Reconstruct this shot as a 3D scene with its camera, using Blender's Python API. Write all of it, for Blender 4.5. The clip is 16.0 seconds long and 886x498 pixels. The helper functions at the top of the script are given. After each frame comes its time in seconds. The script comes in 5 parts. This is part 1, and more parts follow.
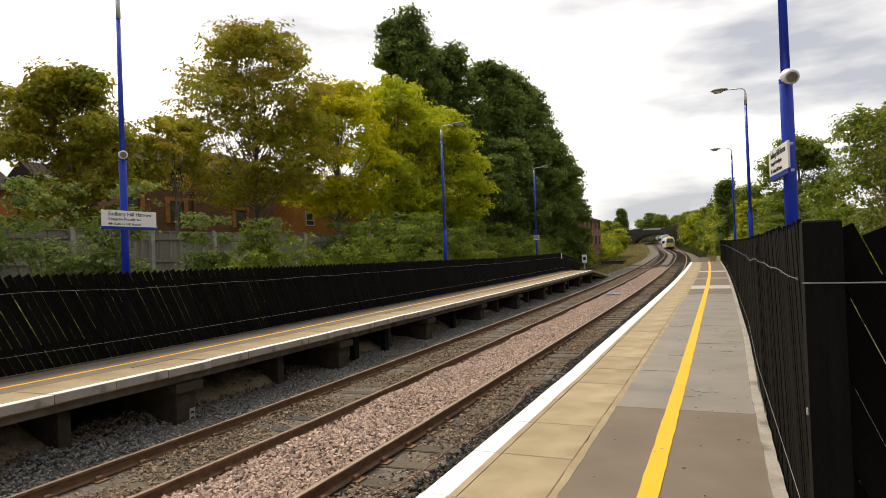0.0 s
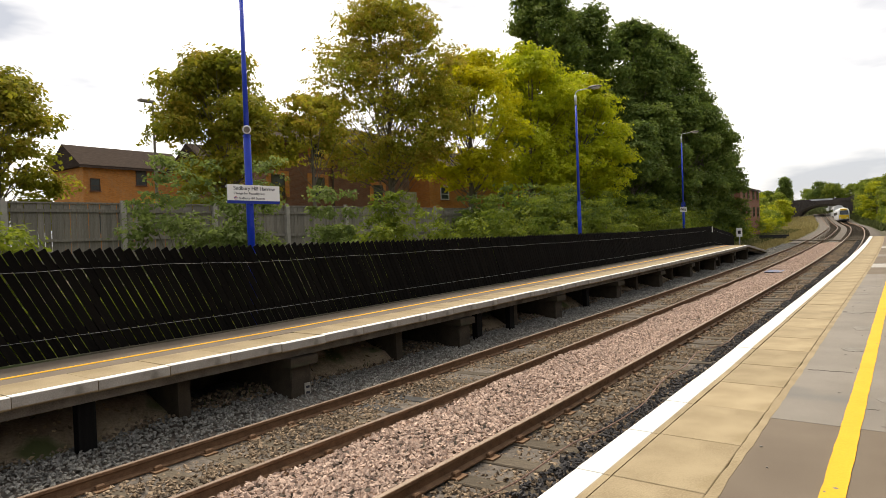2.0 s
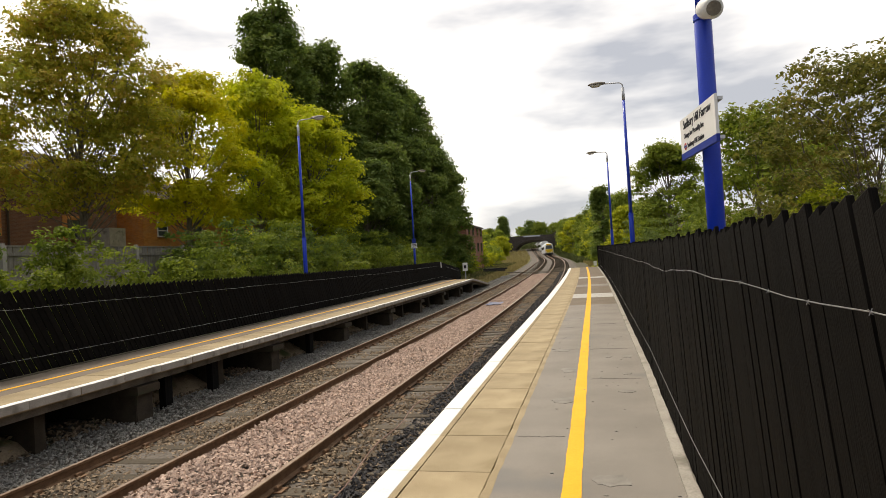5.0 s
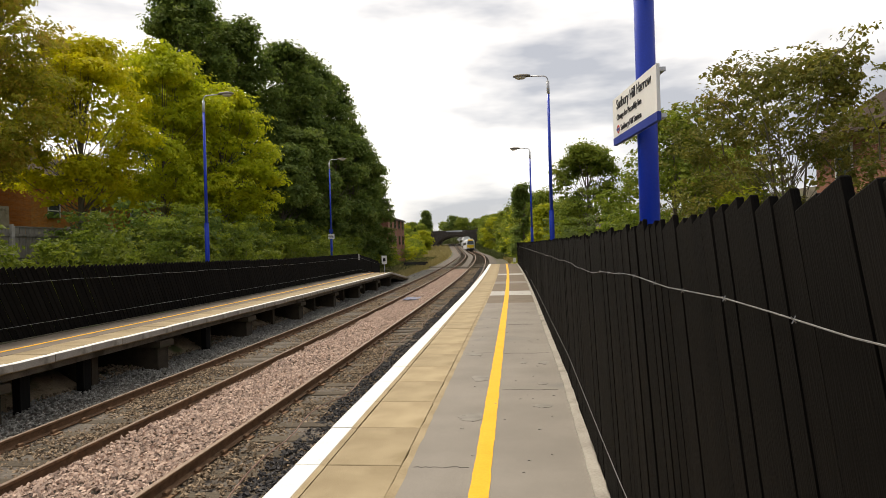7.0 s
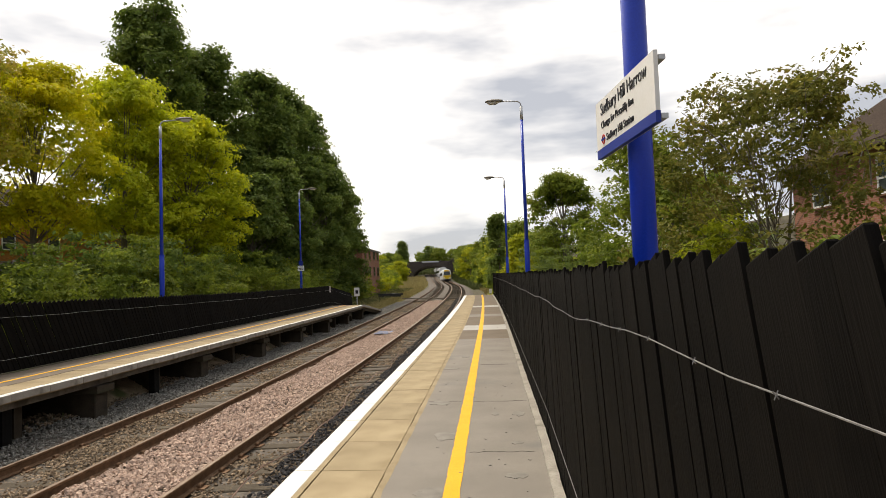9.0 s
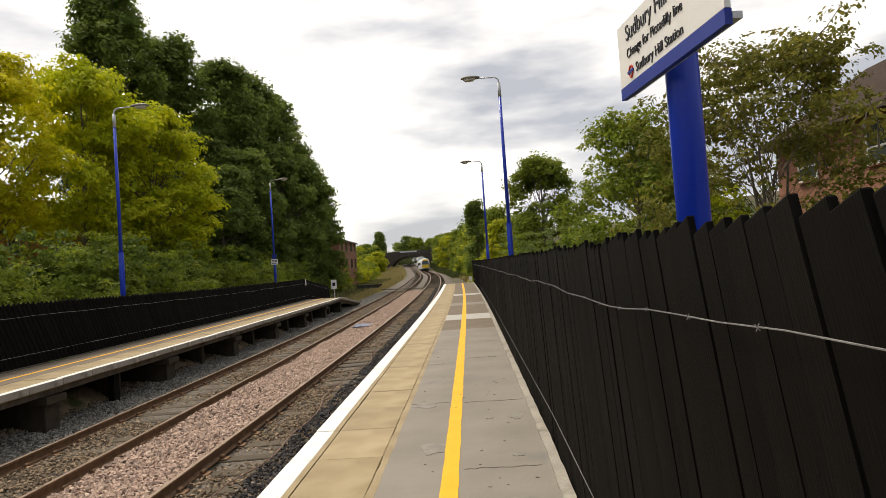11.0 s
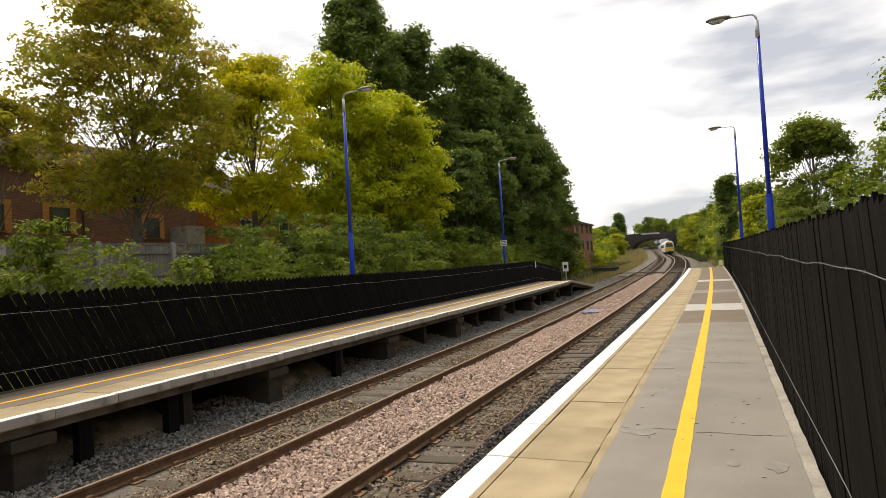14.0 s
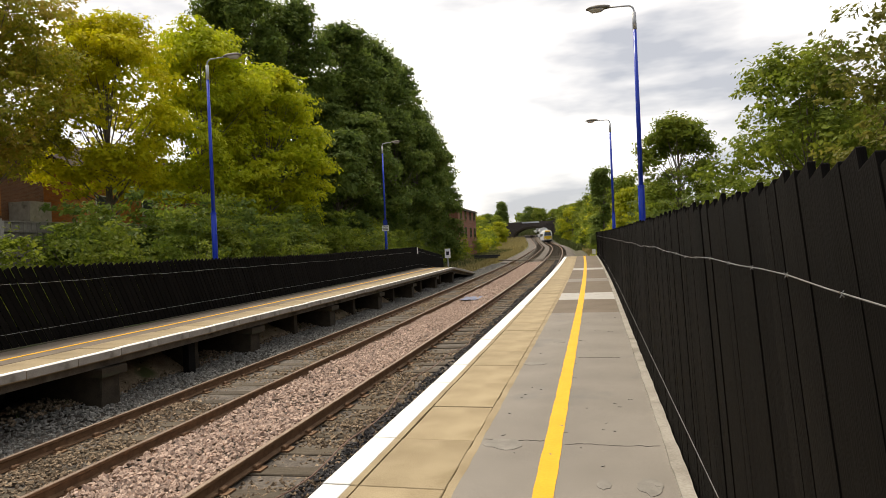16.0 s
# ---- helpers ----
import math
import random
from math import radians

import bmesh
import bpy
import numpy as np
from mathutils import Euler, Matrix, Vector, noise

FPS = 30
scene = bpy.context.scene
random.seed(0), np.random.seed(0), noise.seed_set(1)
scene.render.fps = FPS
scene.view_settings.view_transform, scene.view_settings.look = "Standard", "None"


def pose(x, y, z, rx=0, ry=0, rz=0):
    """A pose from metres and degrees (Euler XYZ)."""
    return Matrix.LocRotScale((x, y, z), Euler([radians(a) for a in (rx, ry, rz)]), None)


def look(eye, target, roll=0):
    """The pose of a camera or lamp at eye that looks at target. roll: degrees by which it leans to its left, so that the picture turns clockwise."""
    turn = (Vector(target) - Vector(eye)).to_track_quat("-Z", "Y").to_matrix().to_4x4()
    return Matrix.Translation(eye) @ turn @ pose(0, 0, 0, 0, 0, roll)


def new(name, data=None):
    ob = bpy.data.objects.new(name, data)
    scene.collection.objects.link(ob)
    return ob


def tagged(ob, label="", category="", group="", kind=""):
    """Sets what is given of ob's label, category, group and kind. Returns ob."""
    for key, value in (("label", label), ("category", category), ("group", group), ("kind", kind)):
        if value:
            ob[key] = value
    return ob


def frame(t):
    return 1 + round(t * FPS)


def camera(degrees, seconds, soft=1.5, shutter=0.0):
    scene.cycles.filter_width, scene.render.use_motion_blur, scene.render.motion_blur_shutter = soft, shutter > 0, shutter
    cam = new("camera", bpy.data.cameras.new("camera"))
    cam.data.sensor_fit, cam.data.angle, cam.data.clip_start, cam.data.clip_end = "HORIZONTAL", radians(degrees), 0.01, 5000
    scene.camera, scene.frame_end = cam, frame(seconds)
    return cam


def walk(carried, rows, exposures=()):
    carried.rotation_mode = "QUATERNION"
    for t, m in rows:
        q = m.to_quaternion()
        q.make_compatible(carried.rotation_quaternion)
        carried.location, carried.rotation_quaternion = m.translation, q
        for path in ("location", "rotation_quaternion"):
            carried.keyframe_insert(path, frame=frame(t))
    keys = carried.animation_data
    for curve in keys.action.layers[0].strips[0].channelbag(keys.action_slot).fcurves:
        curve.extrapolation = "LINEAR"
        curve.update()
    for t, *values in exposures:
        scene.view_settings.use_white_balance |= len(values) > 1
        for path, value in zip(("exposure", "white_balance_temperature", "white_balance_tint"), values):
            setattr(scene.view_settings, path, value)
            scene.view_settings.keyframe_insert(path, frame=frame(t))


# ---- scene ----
cam = camera(69.9, 16.0, soft=0.6)
PATH = [
    (0, (1.877, -0.382, 1.553), (1.076, 1.451, 1.58), -2.1),
    (0.5, (1.822, -0.083, 1.53), (0.872, 1.677, 1.546), -2.8),
    (1, (1.742, 0.086, 1.524), (0.684, 1.782, 1.482), -3.3),
    (1.5, (1.707, 0.334, 1.534), (0.558, 1.97, 1.473), -3.0),
    (2, (1.761, 0.6, 1.53), (0.579, 2.213, 1.491), -2.1),
    (2.5, (1.7, 0.956, 1.538), (0.616, 2.637, 1.547), -3.2),
    (3, (1.666, 1.331, 1.532), (0.813, 3.14, 1.551), -3.3),
    (3.5, (1.657, 1.71, 1.526), (0.917, 3.568, 1.554), -1.7),
    (4, (1.648, 1.962, 1.55), (1.028, 3.863, 1.561), -2.6),
    (4.5, (1.605, 2.249, 1.543), (1.13, 4.192, 1.565), -3.1),
    (4.7, (1.62, 2.397, 1.57), (1.143, 4.339, 1.61), -3.4),
    (6.8, (1.673, 3.497, 1.553), (1.448, 5.484, 1.562), -1.6),
    (7, (1.666, 3.614, 1.557), (1.443, 5.602, 1.565), -1.6),
    (7.5, (1.653, 3.88, 1.576), (1.477, 5.872, 1.627), -2.1),
    (8, (1.679, 4.144, 1.554), (1.571, 6.141, 1.608), -2.1),
    (8.5, (1.742, 4.403, 1.562), (1.48, 6.385, 1.598), -1.2),
    (9, (1.755, 4.654, 1.607), (1.608, 6.646, 1.709), -2.0),
    (9.2, (1.737, 4.718, 1.613), (1.646, 6.713, 1.732), -2.3),
    (11.3, (1.648, 5.875, 1.558), (1.557, 7.872, 1.62), -4.3),
    (11.5, (1.682, 6.034, 1.547), (1.473, 8.022, 1.629), -3.1),
    (12, (1.74, 6.343, 1.535), (1.345, 8.304, 1.548), -1.5),
    (12.5, (1.732, 6.582, 1.532), (1.226, 8.516, 1.556), -1.5),
    (13, (1.697, 6.926, 1.5), (1.115, 8.839, 1.502), -2.3),
    (13.5, (1.723, 7.236, 1.53), (1.05, 9.119, 1.545), -1.6),
    (14, (1.764, 7.361, 1.508), (0.963, 9.192, 1.565), -3.3),
    (14.5, (1.702, 7.546, 1.541), (0.901, 9.377, 1.596), -3.0),
    (15, (1.665, 7.672, 1.553), (0.96, 9.544, 1.574), -2.9),
    (15.5, (1.727, 7.962, 1.572), (1.12, 9.868, 1.602), -1.8),
    (16, (1.75, 8.261, 1.514), (1.285, 10.206, 1.507), -2.4),
]
walk(cam, [(t, look(eye, target, roll)) for t, eye, target, roll in PATH], [(t, stops, 7150, 10) for t, stops in ((0, 0.0), (1, 0.06), (2, 0.22), (3.5, 0.16), (4.5, 0.0), (7, 0.02), (9, 0.04), (12, -0.06), (13.5, 0.08), (15, 0.16), (16, 0.08))])

# ---- world and light: a bright overcast day ----
world = bpy.data.worlds.new("overcast_sky")
scene.world = world
world.use_nodes = True
wn, wl = world.node_tree.nodes, world.node_tree.links
sky = wn.new("ShaderNodeTexSky")
sky.sky_type, sky.sun_disc = "NISHITA", False
sky.sun_elevation, sky.sun_rotation = radians(62), radians(-55)
w_coord = wn.new("ShaderNodeTexCoord")
w_map = wn.new("ShaderNodeMapping")
w_map.inputs["Scale"].default_value = (1.0, 1.0, 3.6)
w_noise = wn.new("ShaderNodeTexNoise")
w_noise.inputs["Scale"].default_value, w_noise.inputs["Detail"].default_value = 2.8, 5.0
w_ramp = wn.new("ShaderNodeValToRGB")
w_ramp.color_ramp.elements[0].position, w_ramp.color_ramp.elements[0].color = 0.40, (0.40, 0.425, 0.49, 1)
w_ramp.color_ramp.elements[1].position, w_ramp.color_ramp.elements[1].color = 0.86, (1.8, 1.75, 1.68, 1)
w_mul = wn.new("ShaderNodeMix")
w_mul.data_type, w_mul.blend_type = "RGBA", "MULTIPLY"
w_mul.inputs[0].default_value = 1.0
w_mul.inputs[7].default_value = (0.1, 0.1, 0.1, 1)
w_mix = wn.new("ShaderNodeMix")
w_mix.data_type = "RGBA"
w_mix.inputs[0].default_value = 0.88
wl.new(w_coord.outputs["Generated"], w_map.inputs["Vector"])
wl.new(w_map.outputs["Vector"], w_noise.inputs["Vector"])
# the cloud is thinner and brighter towards the sun
w_dot = wn.new("ShaderNodeVectorMath")
w_dot.operation = "DOT_PRODUCT"
w_dot.inputs[1].default_value = (-0.38, 0.57, 0.73)
w_glow = wn.new("ShaderNodeMath")
w_glow.operation = "MULTIPLY_ADD"
w_glow.inputs[1].default_value, w_glow.inputs[2].default_value = 0.62, -0.37
w_sum = wn.new("ShaderNodeMath")
wl.new(w_coord.outputs["Generated"], w_dot.inputs[0])
wl.new(w_dot.outputs["Value"], w_glow.inputs[0])
wl.new(w_glow.outputs[0], w_sum.inputs[0])
wl.new(w_noise.outputs["Fac"], w_sum.inputs[1])
wl.new(w_sum.outputs[0], w_ramp.inputs["Fac"])
wl.new(sky.outputs["Color"], w_mul.inputs[6])
wl.new(w_mul.outputs[2], w_mix.inputs[6])
wl.new(w_ramp.outputs["Color"], w_mix.inputs[7])
wl.new(w_mix.outputs[2], wn["Background"].inputs["Color"])
wn["Background"].inputs["Strength"].default_value = 1.4
sun = new("sun", bpy.data.lights.new("sun", "SUN"))
sun.data.energy, sun.data.angle, sun.data.color = 3.0, radians(18), (1.0, 0.94, 0.84)
sun.matrix_world = look((-26, 18, 60), (0, 0, 0))


# ---- materials ----
def mat(name, a, b, scale=6.0, rough=0.8, metal=0.0, bump=0.2, fine=60.0, stain=None, vary=0.0, lo=0.35, hi=0.65,
        stretch=(1, 1, 1), island=0.0, spec=0.3):
    """Two colours mixed by coarse and fine grain, optional stains, piece-to-piece variation and fine relief."""
    m = bpy.data.materials.new(name)
    m.use_nodes = True
    n, l = m.node_tree.nodes, m.node_tree.links
    bsdf = n["Principled BSDF"]
    co = n.new("ShaderNodeTexCoord")
    mp = n.new("ShaderNodeMapping")
    mp.inputs["Scale"].default_value = stretch
    l.new(co.outputs["Object"], mp.inputs["Vector"])
    n1, n2 = n.new("ShaderNodeTexNoise"), n.new("ShaderNodeTexNoise")
    n1.inputs["Scale"].default_value, n1.inputs["Detail"].default_value = scale, 5
    n2.inputs["Scale"].default_value, n2.inputs["Detail"].default_value = fine, 3
    for q in (n1, n2):
        l.new(mp.outputs["Vector"], q.inputs["Vector"])
    av = n.new("ShaderNodeMath")
    av.operation = "MULTIPLY_ADD"
    av.inputs[1].default_value = 0.45
    half = n.new("ShaderNodeMath")
    half.operation = "MULTIPLY"
    half.inputs[1].default_value = 0.55
    l.new(n1.outputs["Fac"], half.inputs[0])
    l.new(n2.outputs["Fac"], av.inputs[0])
    l.new(half.outputs[0], av.inputs[2])
    ramp = n.new("ShaderNodeValToRGB")
    e = ramp.color_ramp.elements
    e[0].position, e[0].color, e[1].position, e[1].color = lo, (*a, 1), hi, (*b, 1)
    l.new(av.outputs[0], ramp.inputs["Fac"])
    out = ramp.outputs["Color"]
    if stain:
        n3 = n.new("ShaderNodeTexNoise")
        n3.inputs["Scale"].default_value, n3.inputs["Detail"].default_value = stain[1], 4
        l.new(mp.outputs["Vector"], n3.inputs["Vector"])
        r3 = n.new("ShaderNodeValToRGB")
        r3.color_ramp.elements[0].position, r3.color_ramp.elements[1].position = stain[2], stain[2] + 0.12
        l.new(n3.outputs["Fac"], r3.inputs["Fac"])
        mx = n.new("ShaderNodeMix")
        mx.data_type = "RGBA"
        mx.inputs[7].default_value = (*stain[0], 1)
        l.new(r3.outputs["Color"], mx.inputs[0])
        l.new(out, mx.inputs[6])
        out = mx.outputs[2]
    if vary or island:
        hsv = n.new("ShaderNodeHueSaturation")
        if island:
            src = n.new("ShaderNodeNewGeometry").outputs["Random Per Island"]
        else:
            src = n.new("ShaderNodeObjectInfo").outputs["Random"]
        mr = n.new("ShaderNodeMapRange")
        amount = vary or island
        mr.inputs["To Min"].default_value, mr.inputs["To Max"].default_value = 1 - amount, 1 + amount
        l.new(src, mr.inputs["Value"])
        l.new(mr.outputs["Result"], hsv.inputs["Value"])
        l.new(out, hsv.inputs["Color"])
        out = hsv.outputs["Color"]
    l.new(out, bsdf.inputs["Base Color"])
    bsdf.inputs["Roughness"].default_value = rough
    bsdf.inputs["Metallic"].default_value = metal
    bsdf.inputs["Specular IOR Level"].default_value = spec
    if bump:
        bp = n.new("ShaderNodeBump")
        bp.inputs["Strength"].default_value, bp.inputs["Distance"].default_value = bump, 0.02
        l.new(av.outputs[0], bp.inputs["Height"])
        l.new(bp.outputs["Normal"], bsdf.inputs["Normal"])
    return m


def leaf_mat(name, a, b, c):
    """Foliage: colour varies leaf by leaf, and light passes through."""
    m = bpy.data.materials.new(name)
    m.use_nodes = True
    n, l = m.node_tree.nodes, m.node_tree.links
    bsdf = n["Principled BSDF"]
    geo = n.new("ShaderNodeNewGeometry")
    ramp = n.new("ShaderNodeValToRGB")
    e = ramp.color_ramp.elements
    e[0].color, e[1].color = (*a, 1), (*c, 1)
    mid = e.new(0.5)
    mid.color = (*b, 1)
    big = n.new("ShaderNodeTexNoise")
    big.inputs["Scale"].default_value, big.inputs["Detail"].default_value = 0.55, 2
    co = n.new("ShaderNodeTexCoord")
    l.new(co.outputs["Object"], big.inputs["Vector"])
    ad = n.new("ShaderNodeMath")
    ad.operation = "MULTIPLY_ADD"
    ad.inputs[1].default_value = 0.5
    sub = n.new("ShaderNodeMath")
    sub.operation = "MULTIPLY_ADD"
    sub.inputs[1].default_value, sub.inputs[2].default_value = 1.5, -0.5
    l.new(big.outputs["Fac"], sub.inputs[0])
    l.new(geo.outputs["Random Per Island"], ad.inputs[0])
    l.new(sub.outputs[0], ad.inputs[2])
    l.new(ad.outputs[0], ramp.inputs["Fac"])
    l.new(ramp.outputs["Color"], bsdf.inputs["Base Color"])
    bsdf.inputs["Roughness"].default_value = 0.6
    bsdf.inputs["Specular IOR Level"].default_value = 0.2
    tr = n.new("ShaderNodeBsdfTranslucent")
    l.new(ramp.outputs["Color"], tr.inputs["Color"])
    mx = n.new("ShaderNodeMixShader")
    mx.inputs[0].default_value = 0.48
    l.new(bsdf.outputs[0], mx.inputs[1])
    l.new(tr.outputs[0], mx.inputs[2])
    l.new(mx.outputs[0], n["Material Output"].inputs["Surface"])
    return m


def brick_mat(name, a, b, mortar):
    """Small-format brickwork with mortar lines, for walls that stand far off."""
    m = mat(name, a, b, 2.0, 0.9, bump=0.1)
    n, l = m.node_tree.nodes, m.node_tree.links
    bsdf = n["Principled BSDF"]
    br = n.new("ShaderNodeTexBrick")
    br.inputs["Scale"].default_value = 1.0
    br.inputs["Brick Width"].default_value, br.inputs["Row Height"].default_value = 0.225, 0.075
    br.inputs["Mortar Size"].default_value = 0.006
    br.inputs["Mortar"].default_value = (*mortar, 1)
    co = n.new("ShaderNodeTexCoord")
    sp, cb, sm = n.new("ShaderNodeSeparateXYZ"), n.new("ShaderNodeCombineXYZ"), n.new("ShaderNodeMath")
    l.new(co.outputs["Object"], sp.inputs[0])
    l.new(sp.outputs[0], sm.inputs[0])
    l.new(sp.outputs[1], sm.inputs[1])
    l.new(sm.outputs[0], cb.inputs[0])
    l.new(sp.outputs[2], cb.inputs[1])
    l.new(cb.outputs[0], br.inputs["Vector"])
    src = bsdf.inputs["Base Color"].links[0].from_socket
    dk = n.new("ShaderNodeHueSaturation")
    dk.inputs["Value"].default_value = 0.75
    l.new(src, dk.inputs["Color"])
    l.new(src, br.inputs["Color1"])
    l.new(dk.outputs["Color"], br.inputs["Color2"])
    l.new(br.outputs["Color"], bsdf.inputs["Base Color"])
    return m


M = {}
M["earth"] = mat("earth", (0.05, 0.045, 0.03), (0.12, 0.10, 0.065), 1.2, 0.95, bump=0.5, fine=25, stain=((0.07, 0.09, 0.03), 0.35, 0.52))
M["ballast_bed"] = mat("ballast_bed", (0.06, 0.05, 0.042), (0.17, 0.145, 0.12), 9, 0.95, bump=0.9, fine=34)
M["stone_pink"] = mat("stone_pink", (0.33, 0.235, 0.18), (0.56, 0.42, 0.34), 8, 0.9, bump=0.3, island=0.33)
M["stone_grey"] = mat("stone_grey", (0.145, 0.138, 0.12), (0.30, 0.285, 0.25), 8, 0.9, bump=0.3, island=0.35)
M["stone_brown"] = mat("stone_brown", (0.145, 0.104, 0.066), (0.32, 0.24, 0.162), 8, 0.95, bump=0.3, island=0.55)
M["stone_dark"] = mat("stone_dark", (0.028, 0.027, 0.028), (0.075, 0.07, 0.068), 8, 0.9, bump=0.3, island=0.4)
M["rail_rust"] = mat("rail_rust", (0.10, 0.052, 0.026), (0.20, 0.115, 0.062), 9, 0.75, 0.1, 0.25, fine=90)
M["rail_top"] = mat("rail_top", (0.22, 0.16, 0.12), (0.34, 0.26, 0.2), 5, 0.5, 0.5, 0.05)
M["rail_top_worn"] = mat("rail_top_worn", (0.17, 0.12, 0.09), (0.27, 0.2, 0.155), 5, 0.5, 0.5, 0.05)
M["sleeper"] = mat("sleeper", (0.055, 0.045, 0.032), (0.12, 0.096, 0.068), 7, 0.95, bump=0.4, fine=45, vary=0.25, stretch=(1, 4, 1))
M["sleeper_black"] = mat("sleeper_black", (0.02, 0.02, 0.02), (0.05, 0.048, 0.045), 7, 0.8, bump=0.3)
M["coping"] = mat("coping", (0.25, 0.192, 0.112), (0.365, 0.29, 0.178), 2.2, 0.9, bump=0.25, fine=90, vary=0.09, lo=0.40, hi=0.60, stain=((0.27, 0.21, 0.115), 1.6, 0.60))
# dark brown concrete; the shade under the decks is deepened in this colour
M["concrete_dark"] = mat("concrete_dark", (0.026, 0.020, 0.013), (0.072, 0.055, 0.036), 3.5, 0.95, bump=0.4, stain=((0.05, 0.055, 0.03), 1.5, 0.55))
M["concrete_mid"] = mat("concrete_mid", (0.10, 0.088, 0.07), (0.22, 0.195, 0.155), 3.5, 0.95, bump=0.35, stain=((0.07, 0.06, 0.045), 1.8, 0.55))
M["soil"] = mat("soil", (0.19, 0.135, 0.08), (0.40, 0.31, 0.20), 3.0, 0.95, bump=0.8, fine=28, stain=((0.09, 0.10, 0.035), 1.1, 0.56))
M["concrete_pale"] = mat("concrete_pale", (0.26, 0.235, 0.2), (0.40, 0.37, 0.32), 4, 0.9, bump=0.3, stain=((0.17, 0.155, 0.125), 2.5, 0.56))
M["tarmac_light"] = mat("tarmac_light", (0.185, 0.165, 0.142), (0.265, 0.239, 0.206), 1.1, 0.85, bump=0.15, fine=140, stain=((0.165, 0.157, 0.148), 0.8, 0.58))
M["tarmac_brown"] = mat("tarmac_brown", (0.136, 0.107, 0.08), (0.188, 0.152, 0.115), 1.5, 0.9, bump=0.15, fine=140)
M["tarmac_pale"] = mat("tarmac_pale", (0.36, 0.345, 0.32), (0.47, 0.45, 0.42), 1.5, 0.9, bump=0.15, fine=140)
M["tar_stain"] = mat("tar_stain", (0.17, 0.155, 0.135), (0.27, 0.25, 0.22), 9, 0.85, bump=0.1, fine=120)
M["litter"] = mat("litter", (0.16, 0.10, 0.045), (0.42, 0.32, 0.18), 5, 0.9, bump=0.1, island=0.5)
M["tar_crack"] = mat("tar_crack", (0.05, 0.045, 0.04), (0.10, 0.09, 0.08), 9, 0.85, bump=0.1, fine=120)
M["white_paint"] = mat("white_paint", (0.66, 0.65, 0.61), (0.8, 0.79, 0.76), 4, 0.75, bump=0.2, fine=50, stain=((0.38, 0.35, 0.29), 7, 0.66))
M["yellow_paint"] = mat("yellow_paint", (0.76, 0.375, 0.010), (0.83, 0.44, 0.02), 3, 0.7, bump=0.15, fine=60, stain=((0.6, 0.38, 0.05), 5, 0.68))
M["fence_black"] = mat("fence_black", (0.0036, 0.0031, 0.0026), (0.0085, 0.0073, 0.006), 3, 0.85, bump=0.35, fine=35, vary=0.3, stretch=(6, 6, 0.6), spec=0.06)
M["fence_post"] = mat("fence_post", (0.005, 0.0045, 0.004), (0.011, 0.01, 0.009), 3, 0.85, bump=0.3, fine=35, stretch=(6, 6, 0.6), spec=0.12)
M["wire"] = mat("wire", (0.22, 0.22, 0.22), (0.36, 0.36, 0.36), 20, 0.5, 0.6, 0)
M["blue_paint"] = mat("blue_paint", (0.004, 0.034, 0.42), (0.008, 0.05, 0.53), 2, 0.3, bump=0.03, fine=80, spec=0.5)
M["galvanised"] = mat("galvanised", (0.45, 0.46, 0.47), (0.6, 0.6, 0.6), 6, 0.5, 0.4, 0.05)
M["lamp_shell"] = mat("lamp_shell", (0.14, 0.125, 0.10), (0.26, 0.23, 0.19), 8, 0.6, 0.1, 0.1)
M["lamp_glass"] = mat("lamp_glass", (0.5, 0.47, 0.4), (0.62, 0.6, 0.53), 8, 0.25, 0, 0.05)
M["sign_white"] = mat("sign_white", (0.78, 0.77, 0.73), (0.84, 0.83, 0.8), 2, 0.4, bump=0.0)
M["sign_blue"] = mat("sign_blue", (0.012, 0.03, 0.24), (0.016, 0.04, 0.3), 2, 0.4, bump=0.0)
M["sign_black"] = mat("sign_black", (0.015, 0.015, 0.02), (0.03, 0.03, 0.04), 2, 0.5, bump=0.0)
M["sign_red"] = mat("sign_red", (0.5, 0.03, 0.02), (0.6, 0.04, 0.03), 2, 0.5, bump=0.0)
M["plastic_white"] = mat("plastic_white", (0.68, 0.67, 0.63), (0.78, 0.77, 0.74), 5, 0.4, bump=0.02)
M["timber_grey"] = mat("timber_grey", (0.15, 0.135, 0.105), (0.27, 0.245, 0.20), 4, 0.9, bump=0.3, fine=30, vary=0.18, stretch=(5, 5, 0.5))
M["post_concrete"] = mat("post_concrete", (0.27, 0.25, 0.21), (0.38, 0.355, 0.3), 5, 0.9, bump=0.3)
M["brick_brown"] = brick_mat("brick_brown", (0.18, 0.082, 0.045), (0.25, 0.12, 0.07), (0.22, 0.15, 0.11))
M["brick_orange"] = brick_mat("brick_orange", (0.50, 0.19, 0.04), (0.60, 0.25, 0.06), (0.42, 0.25, 0.12))
M["brick_red"] = brick_mat("brick_red", (0.27, 0.105, 0.065), (0.36, 0.15, 0.09), (0.3, 0.22, 0.17))
M["brick_bridge"] = brick_mat("brick_bridge", (0.05, 0.04, 0.037), (0.1, 0.08, 0.07), (0.11, 0.1, 0.09))
M["roof_tile"] = mat("roof_tile", (0.03, 0.02, 0.015), (0.062, 0.043, 0.032), 3, 0.9, bump=0.5, fine=22, stretch=(1, 1, 5), spec=0.08)
M["window_frame"] = mat("window_frame", (0.05, 0.032, 0.022), (0.08, 0.052, 0.036), 5, 0.5, bump=0.1)
M["window_white"] = mat("window_white", (0.62, 0.62, 0.6), (0.72, 0.72, 0.7), 5, 0.5, bump=0.1)
